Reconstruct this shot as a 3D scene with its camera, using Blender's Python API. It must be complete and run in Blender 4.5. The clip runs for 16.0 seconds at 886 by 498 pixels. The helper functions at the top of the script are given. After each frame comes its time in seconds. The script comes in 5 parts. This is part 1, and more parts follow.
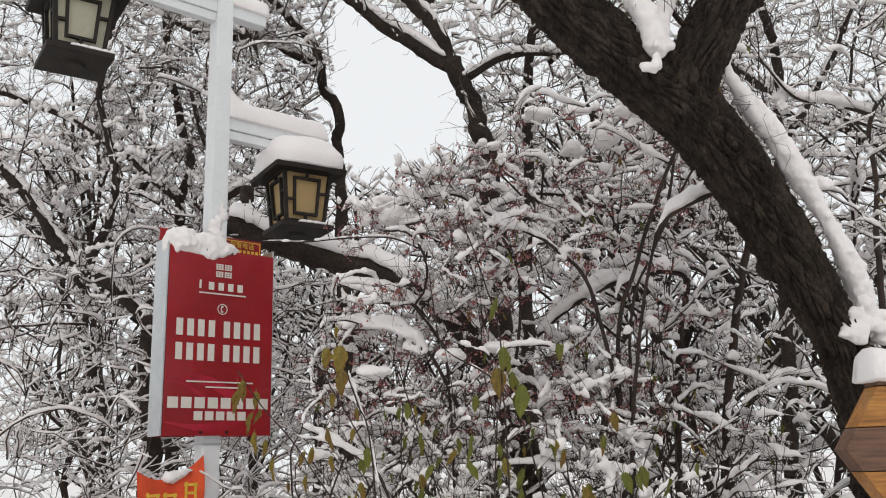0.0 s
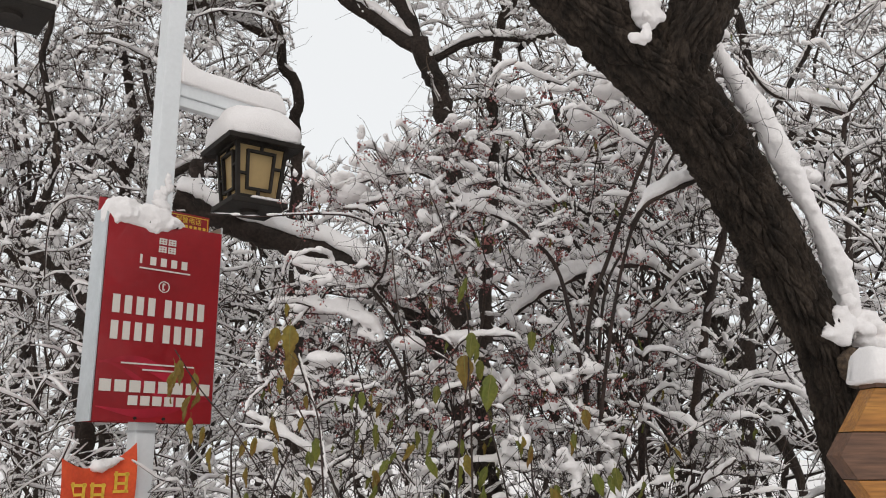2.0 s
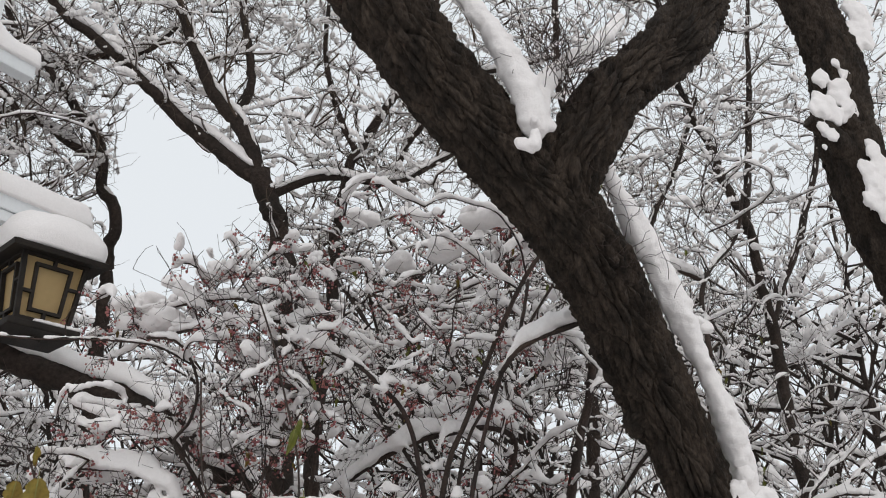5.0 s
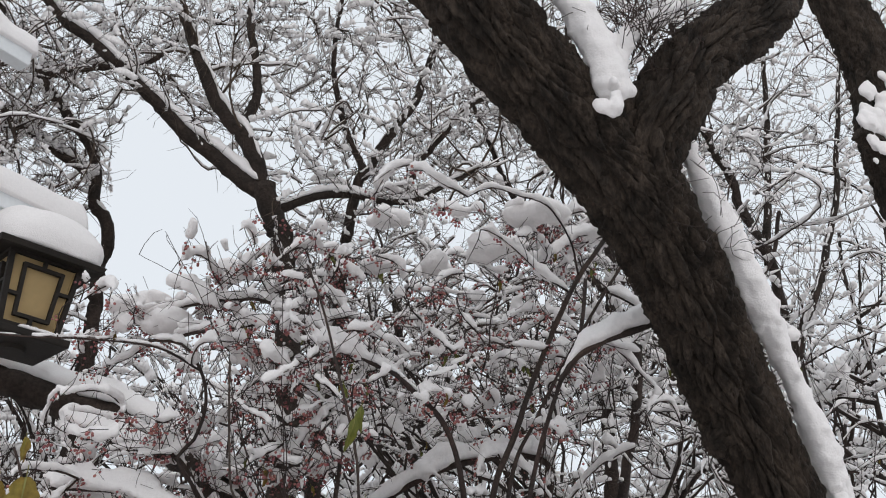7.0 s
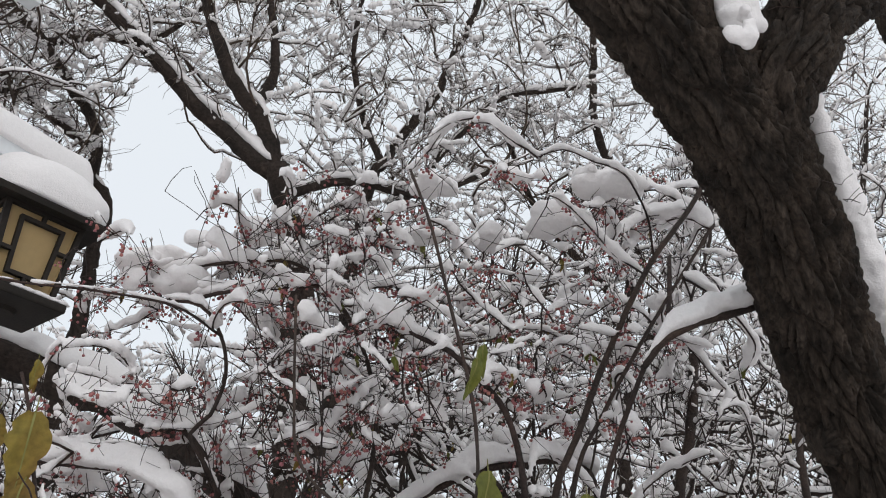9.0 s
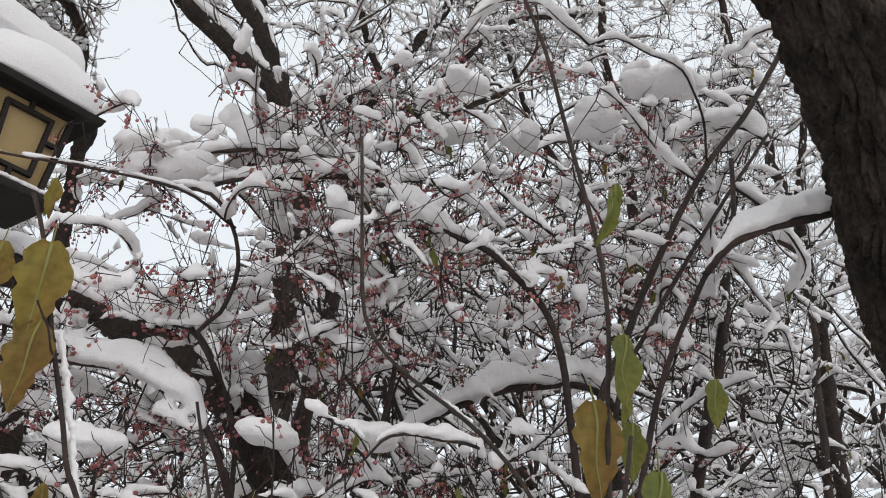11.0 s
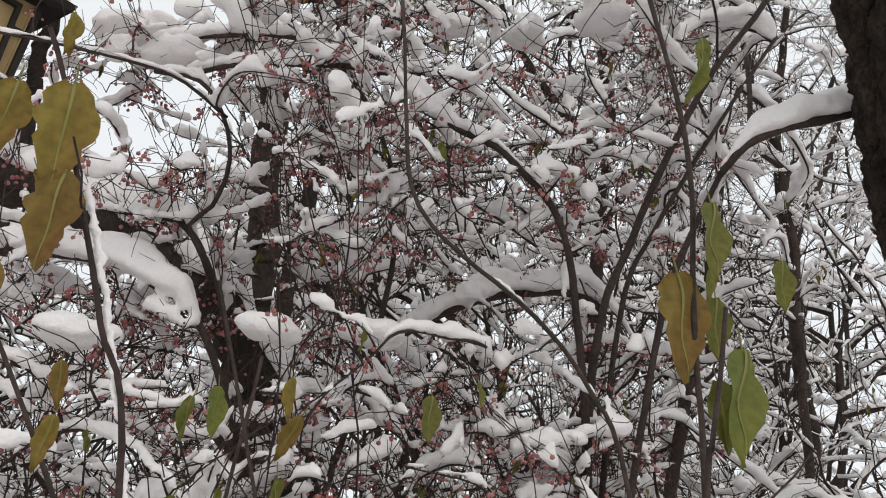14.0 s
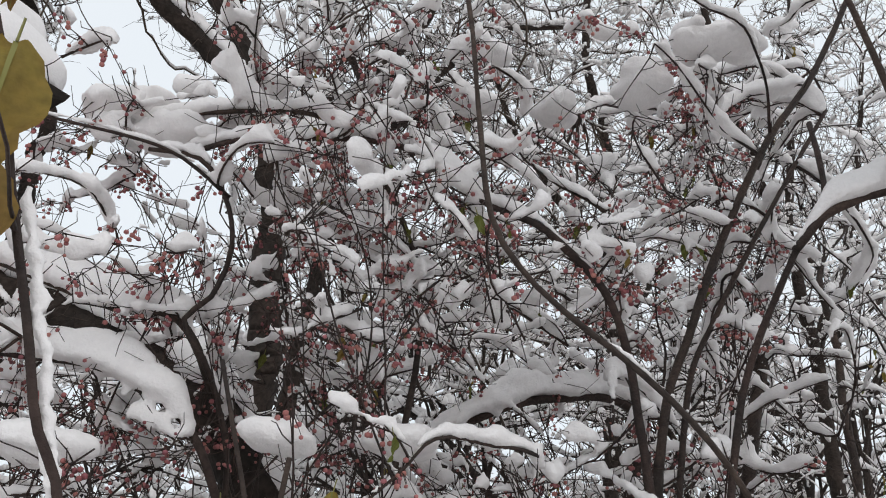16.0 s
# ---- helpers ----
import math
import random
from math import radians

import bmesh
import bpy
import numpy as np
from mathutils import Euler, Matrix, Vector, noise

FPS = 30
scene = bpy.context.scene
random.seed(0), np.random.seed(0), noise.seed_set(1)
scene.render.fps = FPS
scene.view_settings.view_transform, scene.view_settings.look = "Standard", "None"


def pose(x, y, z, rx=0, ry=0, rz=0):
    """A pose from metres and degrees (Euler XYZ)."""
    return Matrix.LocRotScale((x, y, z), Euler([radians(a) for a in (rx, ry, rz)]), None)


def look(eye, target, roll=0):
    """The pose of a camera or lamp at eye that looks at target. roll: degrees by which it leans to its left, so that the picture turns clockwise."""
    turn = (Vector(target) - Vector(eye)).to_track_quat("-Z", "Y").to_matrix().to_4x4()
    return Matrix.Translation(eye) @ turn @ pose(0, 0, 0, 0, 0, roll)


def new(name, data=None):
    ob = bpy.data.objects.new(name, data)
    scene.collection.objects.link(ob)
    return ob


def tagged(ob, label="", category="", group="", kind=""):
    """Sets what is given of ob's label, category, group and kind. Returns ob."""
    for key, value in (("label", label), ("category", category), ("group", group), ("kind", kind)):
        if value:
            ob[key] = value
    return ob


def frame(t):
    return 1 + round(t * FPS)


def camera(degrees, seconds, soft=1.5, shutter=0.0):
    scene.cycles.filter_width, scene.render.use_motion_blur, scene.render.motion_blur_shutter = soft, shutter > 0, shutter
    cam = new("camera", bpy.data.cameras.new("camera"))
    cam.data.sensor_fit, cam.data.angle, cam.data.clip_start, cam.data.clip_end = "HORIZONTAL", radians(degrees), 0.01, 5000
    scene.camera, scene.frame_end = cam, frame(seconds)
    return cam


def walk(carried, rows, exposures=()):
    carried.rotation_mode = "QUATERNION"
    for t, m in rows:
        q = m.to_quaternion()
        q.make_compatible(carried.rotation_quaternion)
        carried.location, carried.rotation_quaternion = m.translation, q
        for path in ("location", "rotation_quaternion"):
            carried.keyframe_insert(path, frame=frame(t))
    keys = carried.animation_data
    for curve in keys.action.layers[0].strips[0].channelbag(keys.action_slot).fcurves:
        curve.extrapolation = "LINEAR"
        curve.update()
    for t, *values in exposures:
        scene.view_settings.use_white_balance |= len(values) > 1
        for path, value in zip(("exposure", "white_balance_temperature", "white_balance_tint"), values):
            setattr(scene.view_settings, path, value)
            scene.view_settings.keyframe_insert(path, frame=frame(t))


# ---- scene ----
cam = camera(53.3, 16.0, 1.05)
PATH = [
    (0, (0.112, 0.376, 1.563), (0.098, 2.32, 2.032), -1.6),
    (0.5, (0.079, 0.412, 1.561), (0.096, 2.361, 2.013), -2.8),
    (1, (0.058, 0.483, 1.545), (0.094, 2.433, 1.99), -3.2),
    (1.5, (0.055, 0.578, 1.544), (0.119, 2.524, 2.0), -2.5),
    (2, (0.067, 0.698, 1.558), (0.158, 2.642, 2.02), -0.0),
    (2.5, (0.087, 0.809, 1.557), (0.215, 2.755, 2.004), 3.5),
    (3, (0.09, 0.897, 1.575), (0.294, 2.83, 2.047), 3.7),
    (3.5, (0.079, 1.024, 1.584), (0.357, 2.936, 2.1), 1.0),
    (4, (0.043, 1.158, 1.608), (0.433, 3.039, 2.163), -0.9),
    (4.5, (0.041, 1.295, 1.618), (0.498, 3.125, 2.283), -0.9),
    (5, (0.092, 1.453, 1.639), (0.54, 3.22, 2.463), -0.0),
    (5.2, (0.107, 1.51, 1.646), (0.544, 3.262, 2.506), 0.4),
    (7.3, (-0.022, 2.06, 1.628), (0.447, 3.771, 2.551), 0.5),
    (7.5, (-0.024, 2.121, 1.633), (0.427, 3.84, 2.55), 1.1),
    (8, (-0.027, 2.265, 1.632), (0.376, 3.981, 2.579), 2.4),
    (8.5, (-0.062, 2.383, 1.633), (0.383, 4.073, 2.604), 3.2),
    (8.7, (-0.095, 2.426, 1.635), (0.385, 4.105, 2.609), 2.9),
    (10.8, (-0.194, 2.819, 1.609), (0.337, 4.534, 2.492), 4.7),
    (11, (-0.198, 2.844, 1.608), (0.366, 4.555, 2.476), 4.7),
    (11.5, (-0.234, 2.893, 1.608), (0.399, 4.606, 2.422), 4.4),
    (12, (-0.263, 2.905, 1.604), (0.417, 4.609, 2.402), 3.9),
    (12.5, (-0.282, 2.9, 1.594), (0.411, 4.574, 2.442), 3.4),
    (13, (-0.287, 2.897, 1.595), (0.371, 4.571, 2.47), 3.6),
    (13.5, (-0.28, 2.923, 1.595), (0.366, 4.632, 2.409), 4.3),
    (13.8, (-0.278, 2.952, 1.595), (0.385, 4.686, 2.34), 4.3),
    (14, (-0.263, 2.994, 1.579), (0.42, 4.735, 2.288), 4.5),
    (14.5, (-0.233, 3.063, 1.581), (0.473, 4.795, 2.29), 4.2),
    (15, (-0.182, 3.141, 1.622), (0.431, 4.87, 2.419), 6.0),
    (15.5, (-0.199, 3.221, 1.614), (0.373, 4.936, 2.469), 7.0),
    (16, (-0.225, 3.321, 1.635), (0.408, 4.964, 2.583), 3.7),
]
EXPOSURES = [
    (0, 0.03, 6850, 13), (4.5, 0.05, 6900, 13.5), (5.0, -0.06, 6650, 12), (7.5, -0.04, 6500, 12.5), (11, 0.04, 6550, 12), (13, 0.07, 6650, 12.5),
    (14.0, 0.06, 6750, 12.5), (14.5, 0.23, 6750, 12.5), (15.4, 0.18, 6700, 13), (16, 0.04, 6500, 11.5),
]
walk(cam, [(t, look(eye, target, roll)) for t, eye, target, roll in PATH], EXPOSURES)

from mathutils.kdtree import KDTree

# ---- light ----
world = bpy.data.worlds.new("overcast_sky")
scene.world = world
world.use_nodes = True
wn, wl = world.node_tree.nodes, world.node_tree.links
wn.clear()
sky = wn.new("ShaderNodeTexSky")
sky.sky_type, sky.sun_disc = "NISHITA", False
sky.sun_elevation, sky.sun_rotation = radians(38), radians(200)
sky.air_density, sky.dust_density = 1.0, 3.0
cloud = wn.new("ShaderNodeMixRGB")
cloud.inputs[0].default_value = 0.93
cloud.inputs[2].default_value = (7.6, 8.15, 8.5, 1)
backg = wn.new("ShaderNodeBackground")
backg.inputs[1].default_value = 0.112
wout = wn.new("ShaderNodeOutputWorld")
wl.new(sky.outputs[0], cloud.inputs[1])
wl.new(cloud.outputs[0], backg.inputs[0])
wl.new(backg.outputs[0], wout.inputs[0])
sun = new("sun", bpy.data.lights.new("sun", "SUN"))
sun.data.energy, sun.data.angle, sun.data.color = 0.45, radians(25), (1.0, 0.95, 0.90)
sun.matrix_world = look((2, -6, 12), (0, 5, 2))


# ---- materials ----
def material(name, base, rough=0.8, grain=0.0, scale=20.0, second=None, blotch=4.0, bump=0.0, bump_scale=60.0,
             stretch=(1, 1, 1), metallic=0.0, translucent=0.0, vary=0.0, coat=0.0, subsurface=0.0, shine=0.3):
    """A principled material: two colours mixed by noise at two scales, with bump and variation from piece to piece."""
    mat = bpy.data.materials.new(name)
    mat.use_nodes = True
    n, l = mat.node_tree.nodes, mat.node_tree.links
    b = n["Principled BSDF"]
    b.inputs["Roughness"].default_value = rough
    b.inputs["Metallic"].default_value = metallic
    b.inputs["Specular IOR Level"].default_value = shine
    b.inputs["Coat Weight"].default_value = coat
    co = n.new("ShaderNodeTexCoord")
    mp = n.new("ShaderNodeMapping")
    mp.inputs["Scale"].default_value = stretch
    l.new(co.outputs["Object"], mp.inputs["Vector"])
    big = n.new("ShaderNodeTexNoise")
    big.inputs["Scale"].default_value, big.inputs["Detail"].default_value = blotch, 4
    fine = n.new("ShaderNodeTexNoise")
    fine.inputs["Scale"].default_value, fine.inputs["Detail"].default_value = scale, 6
    for t in (big, fine):
        l.new(mp.outputs[0], t.inputs["Vector"])
    ramp = n.new("ShaderNodeMapRange")
    ramp.inputs[1].default_value, ramp.inputs[2].default_value = 0.35, 0.65
    l.new(big.outputs[0], ramp.inputs[0])
    mix = n.new("ShaderNodeMixRGB")
    mix.inputs[1].default_value = (*base, 1)
    mix.inputs[2].default_value = (*(second or base), 1)
    l.new(ramp.outputs[0], mix.inputs[0])
    hsv = n.new("ShaderNodeHueSaturation")
    l.new(mix.outputs[0], hsv.inputs["Color"])
    val = n.new("ShaderNodeMapRange")
    val.inputs[1].default_value, val.inputs[2].default_value = 0.3, 0.7
    val.inputs[3].default_value, val.inputs[4].default_value = 1 - grain, 1 + grain
    l.new(fine.outputs[0], val.inputs[0])
    out = val.outputs[0]
    if vary:
        geo = n.new("ShaderNodeNewGeometry")
        info = n.new("ShaderNodeObjectInfo")
        add = n.new("ShaderNodeMath")
        add.operation = "ADD"
        l.new(geo.outputs["Random Per Island"], add.inputs[0])
        l.new(info.outputs["Random"], add.inputs[1])
        r = n.new("ShaderNodeMapRange")
        r.inputs[2].default_value, r.inputs[3].default_value, r.inputs[4].default_value = 2, 1 - vary, 1 + vary
        l.new(add.outputs[0], r.inputs[0])
        m = n.new("ShaderNodeMath")
        m.operation = "MULTIPLY"
        l.new(out, m.inputs[0])
        l.new(r.outputs[0], m.inputs[1])
        out = m.outputs[0]
        hue = n.new("ShaderNodeMapRange")
        hue.inputs[2].default_value, hue.inputs[3].default_value, hue.inputs[4].default_value = 2, 0.5 - vary * 0.09, 0.5 + vary * 0.09
        l.new(add.outputs[0], hue.inputs[0])
        l.new(hue.outputs[0], hsv.inputs["Hue"])
    l.new(out, hsv.inputs["Value"])
    l.new(hsv.outputs[0], b.inputs["Base Color"])
    if bump:
        bn = n.new("ShaderNodeTexNoise")
        bn.inputs["Scale"].default_value, bn.inputs["Detail"].default_value = bump_scale, 5
        l.new(mp.outputs[0], bn.inputs["Vector"])
        bp = n.new("ShaderNodeBump")
        bp.inputs["Strength"].default_value, bp.inputs["Distance"].default_value = bump, 0.01
        l.new(bn.outputs[0], bp.inputs["Height"])
        l.new(bp.outputs[0], b.inputs["Normal"])
    if subsurface:
        b.inputs["Subsurface Weight"].default_value = subsurface
        b.inputs["Subsurface Radius"].default_value = (0.03, 0.035, 0.04)
        b.inputs["Subsurface Scale"].default_value = 0.4
    if translucent:
        tr = n.new("ShaderNodeBsdfTranslucent")
        l.new(hsv.outputs[0], tr.inputs[0])
        ms = n.new("ShaderNodeMixShader")
        ms.inputs[0].default_value = translucent
        l.new(b.outputs[0], ms.inputs[1])
        l.new(tr.outputs[0], ms.inputs[2])
        l.new(ms.outputs[0], n["Material Output"].inputs[0])
    return mat


SNOW = material("snow", (0.84, 0.81, 0.80), 0.75, 0.03, 90, (0.81, 0.78, 0.77), 3, 0.35, 150)
BARK = material("old_bark", (0.05, 0.037, 0.028), 0.95, 0.55, 90, (0.016, 0.012, 0.009), 14, 1.0, 130, (1, 1, 0.35))
TWIG = material("twig_bark", (0.075, 0.05, 0.038), 0.85, 0.35, 60, (0.04, 0.028, 0.023), 3, 0.4, 150, vary=0.3)
DARK = material("dark_limb_bark", (0.042, 0.03, 0.024), 0.95, 0.45, 40, (0.022, 0.017, 0.014), 4, 0.8, 60)
STEM = material("reddish_brown_stem", (0.056, 0.036, 0.029), 0.8, 0.35, 90, (0.030, 0.022, 0.019), 8, 0.4, 200, vary=0.2)
BERRY = material("pink_fruit", (0.40, 0.145, 0.145), 0.65, 0.2, 60, (0.22, 0.07, 0.075), 9, vary=0.35)
LEAF = material("olive_leaf", (0.17, 0.16, 0.026), 0.6, 0.2, 90, (0.12, 0.135, 0.03), 12, 0.3, 120, translucent=0.35, vary=0.3)
LEAF_BROWN = material("withered_leaf", (0.21, 0.115, 0.03), 0.65, 0.25, 80, (0.20, 0.145, 0.03), 14, 0.3, 120, translucent=0.3, vary=0.3)
VEIN = material("leaf_vein", (0.19, 0.18, 0.05), 0.6)
DRYLEAF = material("dry_leaf", (0.10, 0.075, 0.06), 0.8, 0.2, 60, (0.07, 0.06, 0.055), 9, translucent=0.2, vary=0.3)
PAINT = material("white_post_paint", (0.72, 0.74, 0.75), 0.42, 0.03, 45, (0.66, 0.68, 0.69), 2.5, 0.05, 40, coat=0.15)
RED = material("red_printed_sheet", (0.23, 0.009, 0.013), 0.33, 0.05, 30, (0.31, 0.011, 0.016), 1.8, coat=0.25)
CRIMSON = material("bright_red_print", (0.40, 0.02, 0.04), 0.33, 0.15, 14, (0.28, 0.012, 0.022), 4)
PRINT = material("silver_white_print", (0.62, 0.58, 0.53), 0.4, 0.03, 40)
GOLD = material("yellow_print", (0.75, 0.47, 0.06), 0.5, 0.05, 40)
ORANGE = material("orange_red_cloth", (0.72, 0.10, 0.03), 0.75, 0.08, 60, (0.62, 0.07, 0.03), 5, 0.2, 90)
ALU = material("grey_aluminium", (0.55, 0.57, 0.58), 0.38, 0.05, 50, (0.48, 0.5, 0.51), 6, metallic=0.7)
IRON = material("black_lantern_metal", (0.017, 0.014, 0.012), 0.65, 0.2, 60, (0.026, 0.021, 0.017), 7, 0.15, 120, shine=0.2)
AMBER = material("amber_lantern_sheet", (0.58, 0.42, 0.20), 0.45, 0.04, 25, (0.50, 0.36, 0.18), 5, translucent=0.35)
PALE = material("pale_lantern_sheet", (0.56, 0.53, 0.40), 0.45, 0.05, 25, (0.49, 0.47, 0.37), 5, translucent=0.3)
PLANK = material("varnished_orange_wood", (0.40, 0.165, 0.04), 0.45, 0.35, 26, (0.27, 0.10, 0.026), 5, 0.15, 60, (0.35, 4, 4), vary=0.15, coat=0.2)
PLANK_DARK = material("stained_brown_wood", (0.16, 0.082, 0.05), 0.5, 0.3, 26, (0.11, 0.06, 0.04), 5, 0.15, 60, (0.35, 4, 4), coat=0.1)
SIGN_RED = material("red_ring_paint", (0.55, 0.03, 0.03), 0.4)
CUTWOOD = material("weathered_cut_wood", (0.13, 0.09, 0.06), 0.9, 0.5, 60, (0.035, 0.025, 0.018), 12, 0.7, 80)


# ---- building blocks ----
def mesh_object(name, verts, faces, mat, parent=None, smooth=True, label=""):
    me = bpy.data.meshes.new(name)
    me.from_pydata(verts, [], faces)
    if smooth:
        me.polygons.foreach_set("use_smooth", [True] * len(me.polygons))
    me.materials.append(mat)
    me.update()
    ob = new(name, me)
    ob.parent = parent
    return tagged(ob, label)


def part(name, bm, mat, parent=None, label="", smooth=False, bevel=0.0):
    """Links a bmesh as one mesh object under a thing."""
    if bevel:
        bmesh.ops.bevel(bm, geom=bm.edges[:], offset=bevel, segments=2, affect="EDGES", profile=0.6)
    me = bpy.data.meshes.new(name)
    bm.to_mesh(me)
    bm.free()
    if smooth:
        me.polygons.foreach_set("use_smooth", [True] * len(me.polygons))
    me.materials.append(mat)
    ob = new(name, me)
    ob.parent = parent
    return tagged(ob, label)


def thing(name, m, label, category, group="", kind=""):
    ob = new(name)
    ob.matrix_world = m
    return tagged(ob, label, category, group, kind)


def box(bm, sx, sy, sz, at=(0, 0, 0), m=None):
    r = bmesh.ops.create_cube(bm, size=1, matrix=(m or Matrix()) @ Matrix.Translation(at) @ Matrix.Diagonal((sx, sy, sz, 1)))
    return r["verts"]


class Soup:
    """Grows one mesh out of many tubes and lumps."""

    def __init__(self):
        self.v, self.q, self.t, self.n = [], [], [], 0

    def tube(self, rings):
        """rings: an array (n, k, 3) of rings of points, capped by points at both ends."""
        n, k = rings.shape[:2]
        base = self.n
        i = np.arange(n - 1)[:, None] * k
        j = np.arange(k)[None, :]
        a, b = i + j, i + (j + 1) % k
        self.q.append((base + np.stack([a, b, b + k, a + k], -1)).reshape(-1, 4))
        ends = np.stack([rings[0].mean(0), rings[-1].mean(0)])
        self.v.append(rings.reshape(-1, 3))
        self.v.append(ends)
        j = np.arange(k)
        self.t.append(np.stack([np.full(k, base + n * k), base + (j + 1) % k, base + j], -1))
        self.t.append(np.stack([np.full(k, base + n * k + 1), base + (n - 1) * k + j, base + (n - 1) * k + (j + 1) % k], -1))
        self.n += n * k + 2

    def tubes(self, rings):
        """Many tubes at once: an array (m, n, k, 3)."""
        m, n, k = rings.shape[:3]
        per = n * k + 2
        i = np.arange(n - 1)[:, None] * k
        j = np.arange(k)[None, :]
        a, b = i + j, i + (j + 1) % k
        q = np.stack([a, b, b + k, a + k], -1).reshape(-1, 4)
        j = np.arange(k)
        t = np.concatenate([np.stack([np.full(k, n * k), (j + 1) % k, j], -1), np.stack([np.full(k, n * k + 1), (n - 1) * k + j, (n - 1) * k + (j + 1) % k], -1)])
        off = self.n + np.arange(m)[:, None, None] * per
        ends = np.stack([rings[:, 0].mean(1), rings[:, -1].mean(1)], 1)
        self.v.append(np.concatenate([rings.reshape(m, -1, 3), ends], 1).reshape(-1, 3))
        self.q.append((off + q).reshape(-1, 4))
        self.t.append((off + t).reshape(-1, 3))
        self.n += m * per

    def add(self, verts, tris):
        self.v.append(verts)
        self.t.append(tris + self.n)
        self.n += len(verts)

    def object(self, name, mat, parent=None, label=""):
        if not self.n:
            return None
        verts = np.concatenate(self.v).astype(np.float32)
        q = np.concatenate(self.q) if self.q else np.zeros((0, 4), int)
        t = np.concatenate(self.t) if self.t else np.zeros((0, 3), int)
        me = bpy.data.meshes.new(name)
        me.vertices.add(len(verts))
        me.vertices.foreach_set("co", verts.ravel())
        me.loops.add(q.size + t.size)
        me.loops.foreach_set("vertex_index", np.concatenate([q.ravel(), t.ravel()]).astype(np.int32))
        me.polygons.add(len(q) + len(t))
        starts = np.concatenate([np.arange(len(q)) * 4, q.size + np.arange(len(t)) * 3]).astype(np.int32)
        me.polygons.foreach_set("loop_start", starts)
        me.polygons.foreach_set("use_smooth", np.ones(len(q) + len(t), bool))
        me.update(calc_edges=True)
        me.validate()
        me.materials.append(mat)
        ob = new(name, me)
        ob.parent = parent
        return tagged(ob, label)


RNG = np.random.default_rng(7)
WAVE = RNG.normal(size=4096)


def wobble(s, period, seed):
    """Smooth noise along a length, about -1 to 1."""
    x = s / period + seed * 37.13
    i = np.floor(x).astype(int)
    f = x - i
    f = f * f * (3 - 2 * f)
    return 0.6 * (WAVE[i % 4096] * (1 - f) + WAVE[(i + 1) % 4096] * f)


def resample(points, step):
    """A smooth curve (Catmull-Rom) through a few points, at about that step."""
    p = np.asarray(points, float)
    if len(p) == 2:
        n = max(2, int(np.linalg.norm(p[1] - p[0]) / step) + 1)
        return p[0] + (p[1] - p[0]) * np.linspace(0, 1, n)[:, None]
    e = np.concatenate([[2 * p[0] - p[1]], p, [2 * p[-1] - p[-2]]])
    out = []
    for i in range(1, len(e) - 2):
        n = max(2, int(np.linalg.norm(e[i + 1] - e[i]) / step))
        u = np.linspace(0, 1, n, endpoint=False)[:, None]
        a, b, c, d = e[i - 1], e[i], e[i + 1], e[i + 2]
        out.append(0.5 * (2 * b + (c - a) * u + (2 * a - 5 * b + 4 * c - d) * u ** 2 + (3 * b - a - 3 * c + d) * u ** 3))
    out.append(p[-1:])
    return np.concatenate(out)


def axes(p):
    """Tangents, sideways and upward normals along a polyline."""
    t = np.gradient(p, axis=-2)
    t = t / (np.linalg.norm(t, axis=-1)[..., None] + 1e-9)
    side = np.stack([t[..., 1], -t[..., 0], np.zeros_like(t[..., 0])], -1)
    ln = np.linalg.norm(side, axis=-1)[..., None]
    side = np.where(ln < 0.12, np.array([1.0, 0.15, 0]), side)
    side = side / np.linalg.norm(side, axis=-1)[..., None]
    turn = np.where((side[..., 1:, :] * side[..., :-1, :]).sum(-1) < 0, -1.0, 1.0)
    side = side * np.concatenate([np.ones_like(turn[..., :1]), np.cumprod(turn, -1)], -1)[..., None]
    up = np.cross(side, t)
    up = up / (np.linalg.norm(up, axis=-1)[..., None] + 1e-9)
    return t, side, up


def wood_rings(p, r, k, rough=0.0):
    """Rings of k points round polylines p (..., n, 3) of radii r (..., n)."""
    t, side, up = axes(p)
    a = np.arange(k) * 2 * np.pi / k
    rr = np.broadcast_to(np.asarray(r, float)[..., None], (*p.shape[:-1], k))
    if rough:
        rr = rr * (1 + rough * RNG.normal(size=rr.shape))
    c, q = np.cos(a)[:, None], np.sin(a)[:, None]
    return p[..., None, :] + rr[..., None] * (c * side[..., None, :] + q * up[..., None, :])


def field(q, size):
    """Smooth noise through space, about -1 to 1, at places q (..., 3)."""
    x = q / size
    i = np.floor(x).astype(np.int64)
    f = x - i
    f = f * f * (3 - 2 * f)
    out = 0
    for dx in (0, 1):
        for dy in (0, 1):
            for dz in (0, 1):
                h = ((i[..., 0] + dx) * 73856093) ^ ((i[..., 1] + dy) * 19349663) ^ ((i[..., 2] + dz) * 83492791)
                w = (f[..., 0] if dx else 1 - f[..., 0]) * (f[..., 1] if dy else 1 - f[..., 1]) * (f[..., 2] if dz else 1 - f[..., 2])
                out = out + w * WAVE[h & 4095]
    return out


